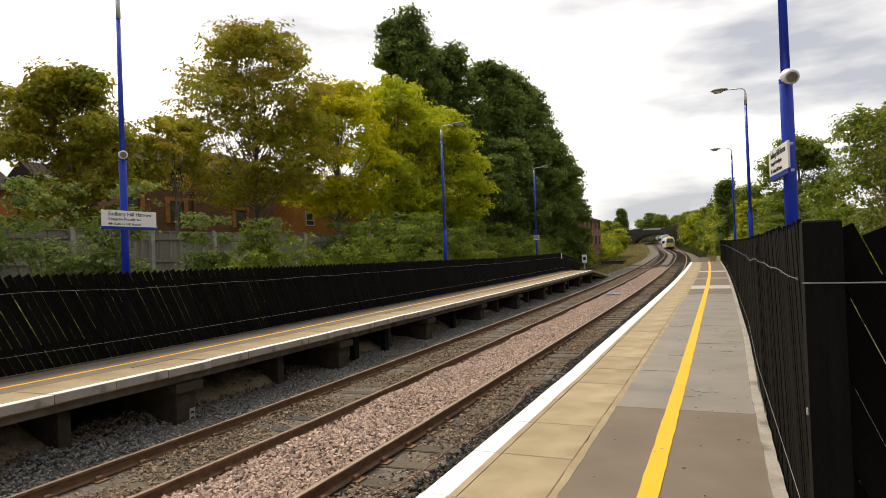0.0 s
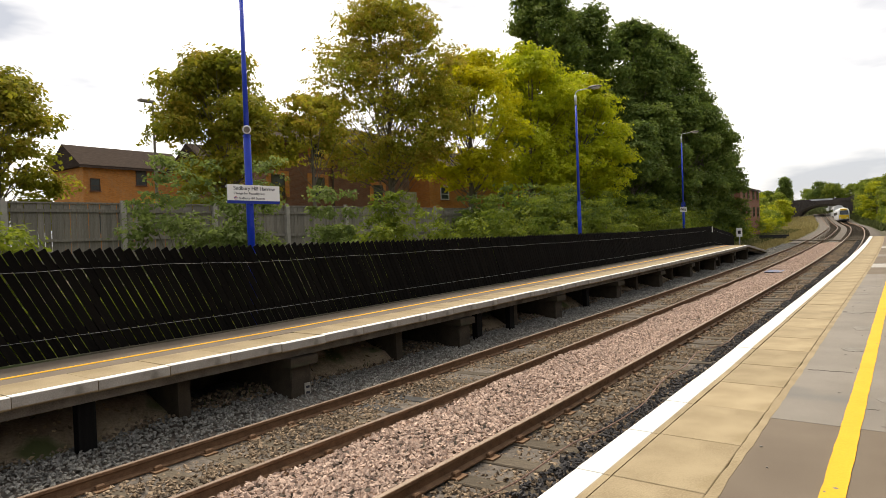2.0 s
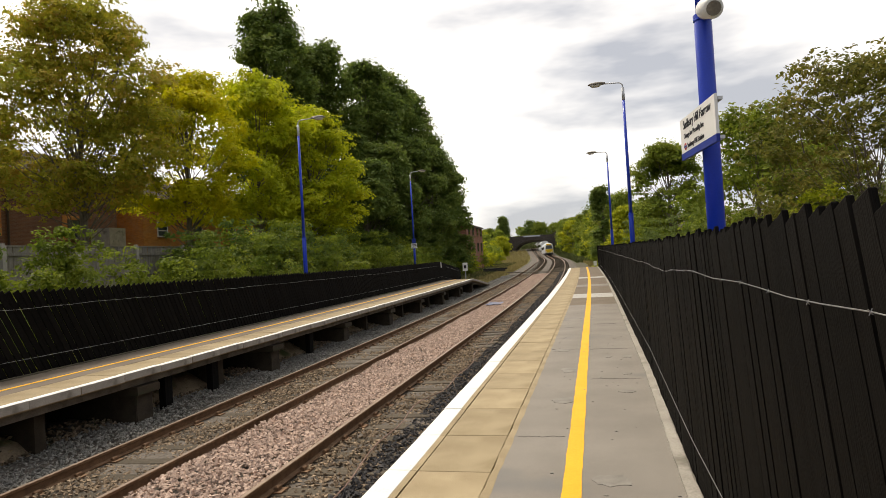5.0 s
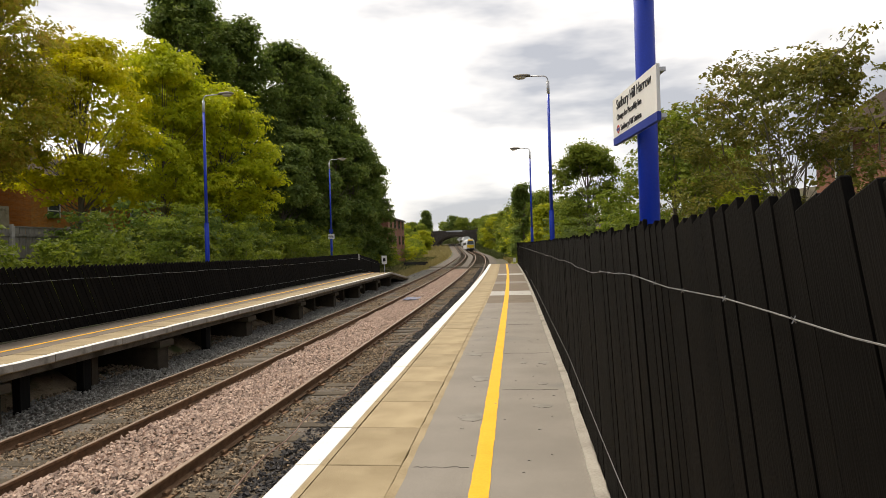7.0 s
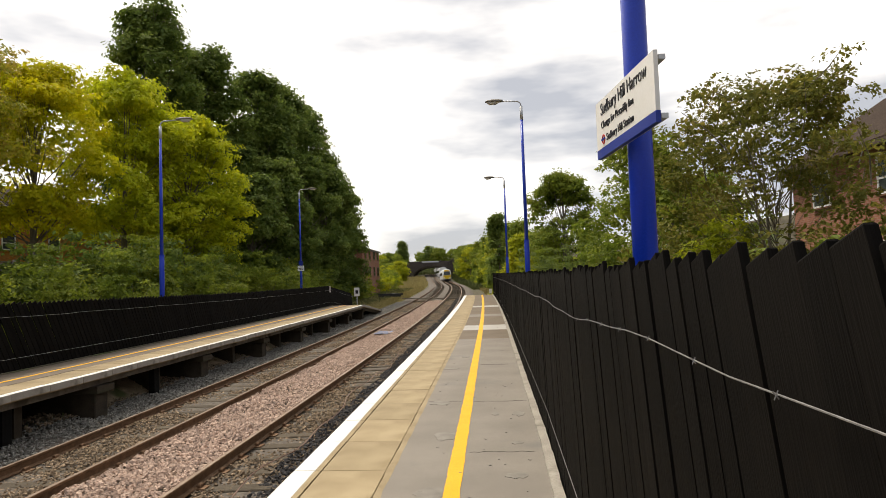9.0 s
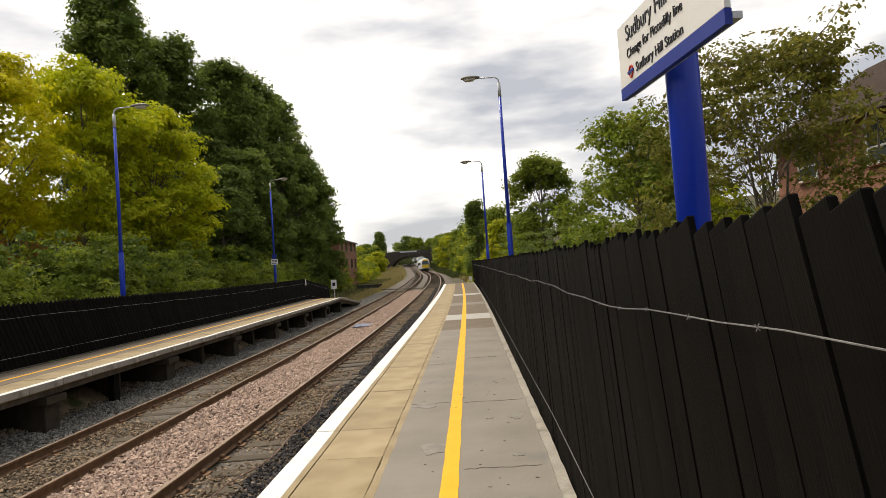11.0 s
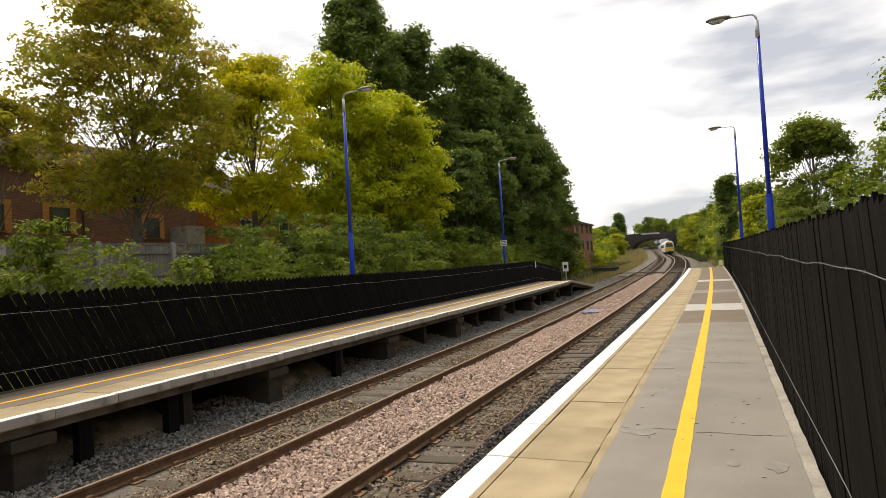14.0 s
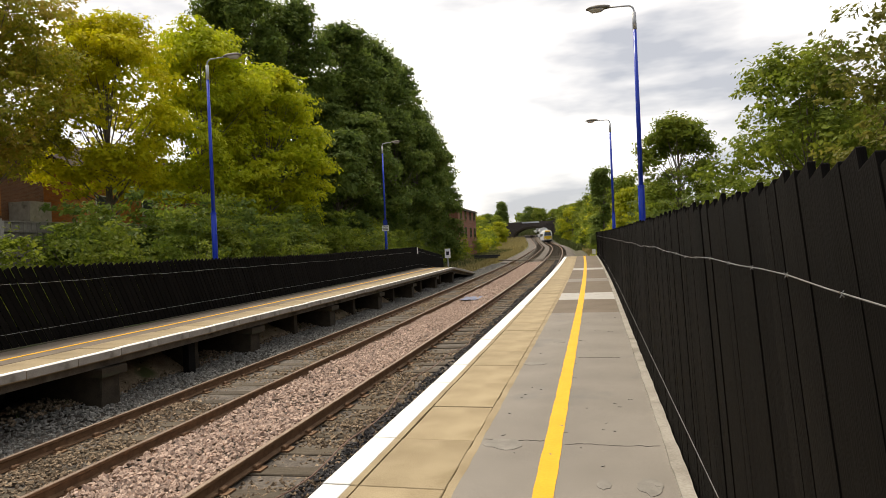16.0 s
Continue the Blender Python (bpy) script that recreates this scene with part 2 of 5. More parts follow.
M["pane"] = mat("pane", (0.04, 0.05, 0.05), (0.09, 0.105, 0.1), 1.5, 0.08, bump=0.0, spec=0.8)
M["bark"] = mat("bark", (0.10, 0.085, 0.06), (0.21, 0.18, 0.135), 4, 0.95, bump=0.6, fine=20, stretch=(3, 3, 0.6))
M["dry_grass"] = mat("dry_grass", (0.32, 0.26, 0.09), (0.5, 0.41, 0.18), 2, 0.95, bump=0.4, island=0.3)
M["green_grass"] = mat("green_grass", (0.07, 0.095, 0.025), (0.16, 0.17, 0.06), 2, 0.95, bump=0.4, island=0.35)
M["train_white"] = mat("train_white", (0.62, 0.64, 0.66), (0.72, 0.73, 0.74), 2, 0.35, bump=0.0, spec=0.5)
M["train_yellow"] = mat("train_yellow", (0.8, 0.52, 0.02), (0.86, 0.58, 0.03), 2, 0.35, bump=0.0, spec=0.5)
M["train_dark"] = mat("train_dark", (0.02, 0.02, 0.022), (0.045, 0.045, 0.05), 3, 0.5, bump=0.05)
M["train_glass"] = mat("train_glass", (0.015, 0.02, 0.025), (0.03, 0.04, 0.045), 2, 0.08, bump=0.0, spec=0.8)
M["headlight"] = mat("headlight", (0.8, 0.8, 0.72), (0.85, 0.85, 0.8), 2, 0.2, bump=0.0)
M["cable"] = mat("cable", (0.17, 0.10, 0.075), (0.26, 0.16, 0.12), 4, 0.6, bump=0.0)
M["tarp_blue"] = mat("tarp_blue", (0.10, 0.12, 0.2), (0.2, 0.22, 0.3), 12, 0.6, bump=0.4)
M["leaf_maple"] = leaf_mat("leaf_maple", (0.25, 0.285, 0.024), (0.37, 0.345, 0.032), (0.48, 0.31, 0.05))
M["leaf_gold"] = leaf_mat("leaf_gold", (0.31, 0.38, 0.018), (0.48, 0.52, 0.024), (0.67, 0.62, 0.03))
M["leaf_maple_green"] = leaf_mat("leaf_maple_green", (0.18, 0.215, 0.02), (0.30, 0.29, 0.026), (0.43, 0.31, 0.036))
M["leaf_yellow"] = leaf_mat("leaf_yellow", (0.41, 0.44, 0.014), (0.60, 0.57, 0.018), (0.74, 0.63, 0.025))
M["leaf_lime"] = leaf_mat("leaf_lime", (0.22, 0.27, 0.016), (0.39, 0.42, 0.022), (0.56, 0.52, 0.03))
M["leaf_dark"] = leaf_mat("leaf_dark", (0.085, 0.135, 0.028), (0.155, 0.215, 0.042), (0.25, 0.30, 0.065))
M["leaf_mid"] = leaf_mat("leaf_mid", (0.11, 0.165, 0.02), (0.20, 0.255, 0.03), (0.33, 0.35, 0.045))
M["leaf_shrub"] = leaf_mat("leaf_shrub", (0.10, 0.145, 0.016), (0.175, 0.22, 0.024), (0.28, 0.30, 0.034))
M["leaf_silver"] = leaf_mat("leaf_silver", (0.10, 0.14, 0.032), (0.16, 0.21, 0.05), (0.25, 0.29, 0.10))
M["leaf_thorn"] = leaf_mat("leaf_thorn", (0.10, 0.12, 0.022), (0.17, 0.17, 0.03), (0.27, 0.21, 0.045))


# ---- the line of the railway: a gentle climb and a long bend to the left ----
def bend(y):
    d = max(0.0, min(y, 400.0) - 20.0)
    return -0.00032 * d * d


def climb(y):
    d = max(0.0, min(y, 105.0) - 8.0)
    e = max(0.0, min(y, 245.0) - 175.0)
    return 0.0075 * d + 0.00005 * d * d + 0.01 * max(0.0, min(y, 300.0) - 105.0) + 0.0006 * e * e


def on(x, y, z):
    return (x + bend(y), y, z + climb(y))


def along(y):
    """Heading of the line at y, in radians about z."""
    return math.atan2(-(bend(y + 0.5) - bend(y - 0.5)), 1.0)


# ---- mesh building ----
class Build:
    """Collects corners and faces of one mesh."""

    def __init__(self):
        self.v, self.f = [], []

    def add(self, verts, faces):
        k = len(self.v)
        self.v += [tuple(p) for p in verts]
        self.f += [tuple(i + k for i in q) for q in faces]
        return self

    def box(self, x0, x1, y0, y1, z0, z1, m=None, bevel=0.0):
        b = bevel
        if b:
            pts = []
            for z, i in ((z0, 0), (z1 - b, 0), (z1, b)):
                pts += [(x0 + i, y0 + i, z), (x1 - i, y0 + i, z), (x1 - i, y1 - i, z), (x0 + i, y1 - i, z)]
            faces = [(3, 2, 1, 0), (8, 9, 10, 11)]
            for r in (0, 4):
                faces += [(r + j, r + (j + 1) % 4, r + 4 + (j + 1) % 4, r + 4 + j) for j in range(4)]
        else:
            pts = [(x, y, z) for z in (z0, z1) for x, y in ((x0, y0), (x1, y0), (x1, y1), (x0, y1))]
            faces = [(3, 2, 1, 0), (4, 5, 6, 7), (0, 1, 5, 4), (1, 2, 6, 5), (2, 3, 7, 6), (3, 0, 4, 7)]
        if m is not None:
            pts = [m @ Vector(p) for p in pts]
        return self.add(pts, faces)

    def tube(self, path, radii, sides=8, cap=True):
        path = [Vector(p) for p in path]
        rings = []
        for i, p in enumerate(path):
            d = (path[min(i + 1, len(path) - 1)] - path[max(i - 1, 0)]).normalized()
            s = d.cross(Vector((0, 0, 1)))
            s = Vector((1, 0, 0)) if s.length < 1e-3 else s.normalized()
            u = s.cross(d)
            r = radii[i] if isinstance(radii, (list, tuple)) else radii
            rings.append([p + r * (math.cos(2 * math.pi * j / sides) * s + math.sin(2 * math.pi * j / sides) * u) for j in range(sides)])
        pts = [q for ring in rings for q in ring]
        faces = [(i * sides + j, i * sides + (j + 1) % sides, (i + 1) * sides + (j + 1) % sides, (i + 1) * sides + j)
                 for i in range(len(path) - 1) for j in range(sides)]
        if cap:
            faces += [tuple(range(sides))[::-1], tuple(range((len(path) - 1) * sides, len(path) * sides))]
        return self.add(pts, faces)

    def sweep(self, profile, ys, place=on, closed=True, ends=True):
        """Carries a cross-section (x, z) along the line at the stations ys."""
        k = len(profile)
        pts = [place(x, y, z) for y in ys for x, z in profile]
        last = k if closed else k - 1
        faces = [(i * k + j, i * k + (j + 1) % k, (i + 1) * k + (j + 1) % k, (i + 1) * k + j)
                 for i in range(len(ys) - 1) for j in range(last)]
        if closed and ends:
            faces += [tuple(range(k)), tuple(range((len(ys) - 1) * k, len(ys) * k))[::-1]]
        return self.add(pts, faces)

    def mesh(self, name, material, smooth=False):
        me = bpy.data.meshes.new(name)
        me.from_pydata(self.v, [], self.f)
        bm = bmesh.new()
        bm.from_mesh(me)
        bmesh.ops.recalc_face_normals(bm, faces=bm.faces) if len(bm.faces) < 60000 else None
        bm.to_mesh(me)
        bm.free()
        me.materials.append(material)
        if smooth:
            me.shade_smooth()
        return me


def part(name, b, material, parent=None, label="", smooth=False, at=None):
    ob = new(name, b if isinstance(b, bpy.types.Mesh) else b.mesh(name, material, smooth))
    if at is not None:
        ob.matrix_world = at
    if parent is not None:
        ob.parent = parent
    if label:
        tagged(ob, label)
    return ob


def thing(name, label, category, group="", kind="", at=None):
    ob = new(name)
    if at is not None:
        ob.matrix_world = at
    return tagged(ob, label, category, group, kind)


def stations(y0, y1, step):
    k = max(1, round((y1 - y0) / step))
    return [y0 + (y1 - y0) * i / k for i in range(k + 1)]


# ---- ground ----
def ground_height(x, y):
    u = x - bend(y)
    z = climb(y)

    def blend(a, b, t):
        t = max(0.0, min(1.0, t))
        return a + (b - a) * t * t * (3 - 2 * t)
    near = max(0.0, min(1.0, (64 - y) / 10))
    if u < 1:
        h = blend(-1.22, 0.95, (-9.2 - u) / 5.0)
        h = h * near + blend(-1.22, 0.3, (-13 - u) / 14.0) * (1 - near)
    else:
        h = blend(-1.22, -0.25, (u - 1.6) / 0.8) * near + blend(-1.22, 6.0, (u - 4) / 26.0) * (1 - near)
    h += 0.09 * max(0.0, min(y, 320.0) - 250.0)
    far = max(0.0, min(1.0, (abs(u) - 60) / 140))
    return z + h * (1 - far) + 0.05 * noise.noise(Vector((x * 0.6, y * 0.6, 0))) * (0.0 if -7 < u < 3 else 1.0)


g = Build()
xs = [-2600, -900, -300, -140, -90, -60, -45, -35] + [-30 + i for i in range(20)] + [-10 + 0.5 * i for i in range(28)] + [4 + i for i in range(16)] + [22, 26, 30, 40, 60, 90, 140, 300, 900, 2600]
ysg = [-1500, -400, -120, -50, -25, -12] + [-6 + 2 * i for i in range(45)] + [86 + 8 * i for i in range(32)] + [360, 420, 520, 800, 1400, 3000]
for y in ysg:
    for x in xs:
        g.v.append((x + bend(y), y, ground_height(x + bend(y), y)))
k = len(xs)
g.f = [(i * k + j, i * k + j + 1, (i + 1) * k + j + 1, (i + 1) * k + j) for i in range(len(ysg) - 1) for j in range(k - 1)]
tagged(part("ground", g, M["earth"], smooth=True), "dark weedy earth beside the railway and under the trees", "ground", kind="structure")

# trackbed: a shoulder of packed ballast under both tracks
RAIL_X = (-0.695, -2.2, -4.13, -5.635)
RAIL_Z = (-0.80, -0.84, -0.945, -0.99)


def bed_top(x):
    """Level of the packed ballast, a little under the sleepers' tops."""
    return float(np.interp(x, [-8.4, -6.3, -5.6, -4.1, -3.2, -2.2, -0.7, 0.4], [-1.0, -1.12, -1.165, -1.145, -1.10, -1.035, -1.0, -1.0]))


bed = Build()
prof = [(-9.0, -1.3)] + [(x, bed_top(x)) for x in np.linspace(-8.4, 1.2, 24)] + [(1.6, -1.3)]
bed.sweep(prof, stations(-14, 56, 1.0), closed=False)
prof = [(-7.3, -1.3)] + [(x, bed_top(x)) for x in np.linspace(-6.9, 0.6, 20)] + [(1.1, -1.3)]
bed.sweep(prof, stations(56, 330, 3.0), closed=False)
tagged(part("trackbed", bed, M["ballast_bed"], smooth=True), "packed brown stone ballast bed under two railway tracks", "ballast", kind="structure")

# ---- tracks ----
def rail_profile(x, top):
    half = ((0.035, 0), (0.036, -0.03), (0.010, -0.05), (0.010, -0.125), (0.068, -0.142), (0.068, -0.156))
    return [(x - a, top + b) for a, b in half][::-1] + [(x + a, top + b) for a, b in half]


TRACK_Y = stations(-12, 70, 2.0) + stations(73, 300, 3.0)
sleeper_mesh = Build().box(-1.27, 1.27, -0.125, 0.125, -0.16, 0.0, bevel=0.012).mesh("sleeper", M["sleeper"])
black_sleeper_mesh = Build().box(-1.27, 1.27, -0.125, 0.125, -0.16, 0.0, bevel=0.012).mesh("sleeper_black", M["sleeper_black"])
chair_mesh = Build().box(-0.17, 0.17, -0.09, 0.09, 0.0, 0.018).box(-0.105, -0.05, -0.05, 0.05, 0.018, 0.07, bevel=0.015).box(0.05, 0.105, -0.05, 0.05, 0.018, 0.07, bevel=0.015)
chair_mesh = chair_mesh.mesh("rail_chair", M["rail_rust"])
rnd = random.Random(5)
for name, (i, j), top_mat in (("railway_track", (0, 1), "rail_top"), ("railway_track", (2, 3), "rail_top_worn")):
    track = thing(name, "rusty steel railway track on weathered sleepers in stone ballast", "railway track", "pair of tracks")
    mid, cant = (RAIL_X[i] + RAIL_X[j]) / 2, math.atan2(RAIL_Z[i] - RAIL_Z[j], RAIL_X[i] - RAIL_X[j])
    zs = (RAIL_Z[i] + RAIL_Z[j]) / 2 - 0.176
    for q in (i, j):
        r = part("rail", Build().sweep(rail_profile(RAIL_X[q], RAIL_Z[q]), TRACK_Y), M["rail_rust"], track, "rust-brown steel rail")
        strip = [(RAIL_X[q] - 0.026, RAIL_Z[q] + 0.001), (RAIL_X[q] - 0.026, RAIL_Z[q] + 0.003), (RAIL_X[q] + 0.026, RAIL_Z[q] + 0.003), (RAIL_X[q] + 0.026, RAIL_Z[q] + 0.001)]
        part("running_surface", Build().sweep(strip, TRACK_Y), M[top_mat], r, "worn running surface of the rail head")
    far = Build()
    n = 0
    for y in stations(-11, 290, 0.68):
        n += 1
        x0, y0, z0 = on(mid, y, zs)
        m = pose(x0, y0, z0) @ Matrix.Rotation(along(y) + rnd.uniform(-0.01, 0.01), 4, "Z") @ Matrix.Rotation(-cant, 4, "Y")
        if y < 85:
            black = i == 2 and 7.9 < y < 9.3
            part("sleeper", black_sleeper_mesh if black else sleeper_mesh, None, track, "blackened sleeper" if black else "", at=m @ Matrix.Translation((rnd.uniform(-0.03, 0.03), 0, 0)))
            if y < 36:
                for q in (i, j):
                    part("rail_chair", chair_mesh, None, track, at=m @ Matrix.Translation((RAIL_X[q] - mid, 0, 0.002)))
        else:
            far.box(-1.27, 1.27, -0.125, 0.125, -0.16, 0.0, m)
    tagged(part("sleepers_far", far, M["sleeper"], track), kind="stuff")


# loose ballast stones, one heap for each colour of stone
SLEEPER_STEP = 301 / round(301 / 0.68)


def stones(name, label, material, zones, seed, clear=False):
    rng = np.random.default_rng(seed)
    base = np.array([(1, 0, 0), (-1, 0, 0), (0, 1, 0), (0, -1, 0), (0, 0, 1), (0, 0, -1)], float)
    tris = np.array([(0, 2, 4), (2, 1, 4), (1, 3, 4), (3, 0, 4), (2, 0, 5), (1, 2, 5), (3, 1, 5), (0, 3, 5)])
    all_v, all_f, k = [], [], 0
    for x0, x1, y0, y1, count, size, lift in zones:
        x, y = rng.uniform(x0, x1, count), rng.uniform(y0, y1, count)
        if clear:  # leave most of each sleeper bare
            gap = np.abs((y + 11 + SLEEPER_STEP / 2) % SLEEPER_STEP - SLEEPER_STEP / 2)
            keep = (gap > 0.12) | (rng.random(count) < 0.42) | (x < -7)
            x, y = x[keep], y[keep]
            count = len(x)
        s = rng.uniform(0.6, 1.3, (count, 1, 3)) * size * np.array([1.15, 1.0, 0.8])
        v = base[None] * s * rng.uniform(0.7, 1.25, (count, 6, 1)) + rng.normal(0, 0.16, (count, 6, 3)) * size
        a, t = rng.uniform(0, 6.3, count), rng.normal(0, 0.5, count)
        ca, sa, ct, st = np.cos(a), np.sin(a), np.cos(t), np.sin(t)
        vx, vz = v[:, :, 0] * ct[:, None] - v[:, :, 2] * st[:, None], v[:, :, 0] * st[:, None] + v[:, :, 2] * ct[:, None]
        wx, wy = vx * ca[:, None] - v[:, :, 1] * sa[:, None], vx * sa[:, None] + v[:, :, 1] * ca[:, None]
        bump = 0.02 * np.sin(x * 3.1 + y * 0.7) + 0.02 * np.sin(y * 2.3 - x)
        gz = np.interp(x, [-8.4, -6.3, -5.6, -4.1, -3.2, -2.2, -0.7, 0.4], [-1.0, -1.12, -1.165, -1.145, -1.10, -1.035, -1.0, -1.0])
        off = np.array([bend(q) for q in y]), np.array([climb(q) for q in y])
        p = np.stack([wx + (x + off[0])[:, None], wy + y[:, None], vz + (gz + lift + bump + off[1] + rng.uniform(-0.012, 0.016, count))[:, None]], -1)
        all_v.append(p.reshape(-1, 3))
        all_f.append((tris[None] + 6 * np.arange(count)[:, None, None] + k).reshape(-1, 3))
        k += 6 * count
    v, f = np.concatenate(all_v), np.concatenate(all_f)
    me = bpy.data.meshes.new(name)
    me.from_pydata(v.tolist(), [], f.tolist())
    me.materials.append(M[material])
    return tagged(new(name, me), label, "ballast", kind="stuff")


stones("pink_ballast", "heaped pale pink granite ballast stones between the two tracks", "stone_pink",
       [(-4.0, -2.32, 0, 16, 15500, 0.031, 0.085), (-4.0, -2.32, 16, 34, 12000, 0.035, 0.08), (-4.0, -2.32, 34, 70, 9000, 0.05, 0.07), (-3.9, -2.4, -8, 0, 2500, 0.04, 0.08)], 1)
stones("grey_ballast", "blue-grey ballast stones spilling under the opposite platform", "stone_grey",
       [(-7.3, -5.75, 0, 16, 10500, 0.026, 0.03), (-7.3, -5.75, 16, 36, 9000, 0.034, 0.03), (-7.2, -5.75, 36, 70, 6000, 0.05, 0.02)], 2)
stones("brown_ballast", "dirty brown ballast stones between the rails and sleepers", "stone_brown",
       [(-5.55, -4.2, 0, 18, 10500, 0.027, 0.012), (-5.55, -4.2, 18, 45, 7500, 0.034, -0.005), (-2.12, -0.75, 0, 20, 9500, 0.027, 0.018),
        (-2.12, -0.75, 20, 45, 6000, 0.034, 0.0), (-7.9, -7.0, 2, 32, 4200, 0.035, 0.06), (-2.12, -0.75, 45, 75, 3000, 0.05, 0), (-5.55, -4.2, 45, 75, 3000, 0.05, 0)], 3, True)
stones("dark_ballast", "soot-dark ballast stones along the foot of the platform", "stone_dark",
       [(-1.35, 0.0, 1, 16, 6500, 0.03, 0.045), (-1.3, 0.0, 16, 40, 7000, 0.034, 0.045), (-1.2, 0.0, 40, 75, 4000, 0.05, 0.03)], 4)

cable = Build()
cable.tube([on(-1.32 + 0.10 * math.sin(y * 0.9) + 0.05 * math.sin(2.3 * y), y, -0.87 + 0.02 * math.sin(3 * y)) for y in stations(2, 30, 0.4)], 0.009, 5)
tagged(part("track_cable", cable, M["cable"]), "thin reddish-brown cable lying loose on the ballast", "cable")
tarp = Build()
rows_t = [[on(-3.75 + 0.11 * i, 34.0 + 0.2 * j, -0.96 + 0.012 * math.sin(i * 2.1 + j) + 0.01 * math.cos(j * 2.7)) for i in range(8)] for j in range(8)]
tarp.add([p for row in rows_t for p in row], [(8 * j + i, 8 * j + i + 1, 8 * j + i + 9, 8 * j + i + 8) for j in range(7) for i in range(7)])
tarp.add([(p[0], p[1], p[2] - 0.02) for row in rows_t for p in row], [(8 * j + i, 8 * j + i + 8, 8 * j + i + 9, 8 * j + i + 1) for j in range(7) for i in range(7)])
tagged(part("plastic_sheet", tarp, M["tarp_blue"]), "crumpled blue-grey plastic sheet lying on the pink ballast", "plastic sheet")


# ---- platforms ----
NEAR_END, FAR_END = 54.0, 46.0
P_Y = stations(-10, NEAR_END, 1.0)
near = Build().sweep([(0.06, -0.30), (0.06, -0.09), (2.6, -0.09), (2.6, -0.30)], P_Y)
tagged(part("platform_deck", near, M["concrete_dark"]), "concrete deck carrying the platform surface", "platform", kind="structure")
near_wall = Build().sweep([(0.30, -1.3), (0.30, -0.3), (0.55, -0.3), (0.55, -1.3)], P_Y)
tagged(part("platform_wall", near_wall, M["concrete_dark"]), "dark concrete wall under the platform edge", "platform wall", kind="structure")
ramp_y = stations(NEAR_END, NEAR_END + 7, 1.0)


def ramp_place(x, y, z):
    x, y, z = on(x, y, z)
    return (x, y, z - max(0, y - NEAR_END) * 0.14 if z > -0.6 + climb(y) else z)


tagged(part("platform_ramp", Build().sweep([(0.1, -0.55), (0.1, -0.02), (2.2, -0.02), (2.2, -0.55)], ramp_y, ramp_place), M["concrete_pale"]),
       "pale sloping ramp at the platform's end", "ramp", kind="structure")


def widen(y):
    """The tarmac widens a little towards the middle of the platform."""
    return 0.06 * max(0.0, min(1.0, (y - 7.0) / 4.0))


def on_fence(x, y, z):
    return on(x + widen(y), y, z)


def wavy(y, s):
    return 0.006 * math.sin(y * 5.3 + s) + 0.006 * math.sin(y * 12.7 + 2 * s) + 0.004 * math.sin(y * 31 + s)


def surface(name, label, x0, x1, y0, y1, z, material, category, wave=0.0, place=on):
    """A thin layer of paving or paint with uneven edges."""
    b = Build()
    ys_s = stations(y0, y1, 0.12 if wave else 1.0)
    for y in ys_s:
        a, c = x0 + wave * wavy(y, 1), x1 + wave * wavy(y, 4)
        b.v += [place(a, y, z - 0.03), place(a, y, z), place(c, y, z), place(c, y, z - 0.03)]
    for i in range(len(ys_s) - 1):
        for j in range(3):
            b.f.append((4 * i + j, 4 * i + j + 1, 4 * i + j + 5, 4 * i + j + 4))
    e = 4 * (len(ys_s) - 1)
    b.f += [(0, 3, 2, 1), (e, e + 1, e + 2, e + 3)]
    return tagged(part(name, b, M[material]), label, category, kind="structure")


surface("pavement_1", "brown-grey older tarmac of the platform", 0.825, 2.19, -10, 6.13, 0.0, "tarmac_brown", "tarmac")
surface("pavement_2", "smooth light grey tarmac of the platform", 0.825, 2.24, 6.13, 21.0, 0.002, "tarmac_light", "tarmac")
bands = (21.0, 23.6, 25.4, 29.5, 31.0, 36.5, 38.0, NEAR_END)
for i in range(len(bands) - 1):
    kind_m = ("tarmac_brown", "tarmac_pale", "tarmac_brown", "tarmac_light", "tarmac_brown", "tarmac_pale", "tarmac_brown")[i]
    surface("pavement_%d" % (3 + i), "band of %s tarmac across the platform" % ("pale" if kind_m != "tarmac_brown" else "brown-grey"), 0.825, 2.24, bands[i], bands[i + 1], 0.0 if i % 2 else 0.002, kind_m, "tarmac")
surface("pavement_back", "brown-grey tarmac behind the fence corner", 2.185, 5.2, -10, 2.78, 0.0, "tarmac_brown", "tarmac")
surface("yellow_line", "hand-painted yellow safety line along the platform", 1.335, 1.462, -10, NEAR_END, 0.006, "yellow_paint", "painted line", 0.3)
surface("sand_margin", "sandy worn margin between slabs and tarmac", 0.808, 0.868, -10, NEAR_END, 0.003, "coping", "margin", 0.5)
surface("kerb", "rough pale concrete kerb at the foot of the fence", 2.112, 2.195, 2.9, NEAR_END, 0.03, "concrete_pale", "kerb", 0.4, on_fence)


def blotch(x, y, rx, ry, seed):
    b = Build()
    q = random.Random(seed)
    ring = [on(x + rx * math.cos(t) * q.uniform(0.75, 1.1), y + ry * math.sin(t) * q.uniform(0.7, 1.15), 0.0055) for t in [i * 0.35 for i in range(18)]]
    b.add(ring + [(p[0], p[1], p[2] - 0.005) for p in ring], [tuple(range(18))] + [(i, i + 18, (i + 1) % 18 + 18, (i + 1) % 18) for i in range(18)])
    tagged(part("tar_patch", b, M["tar_stain"]), "dark tar patch in the platform surface", "stain", "tar patches", "structure")


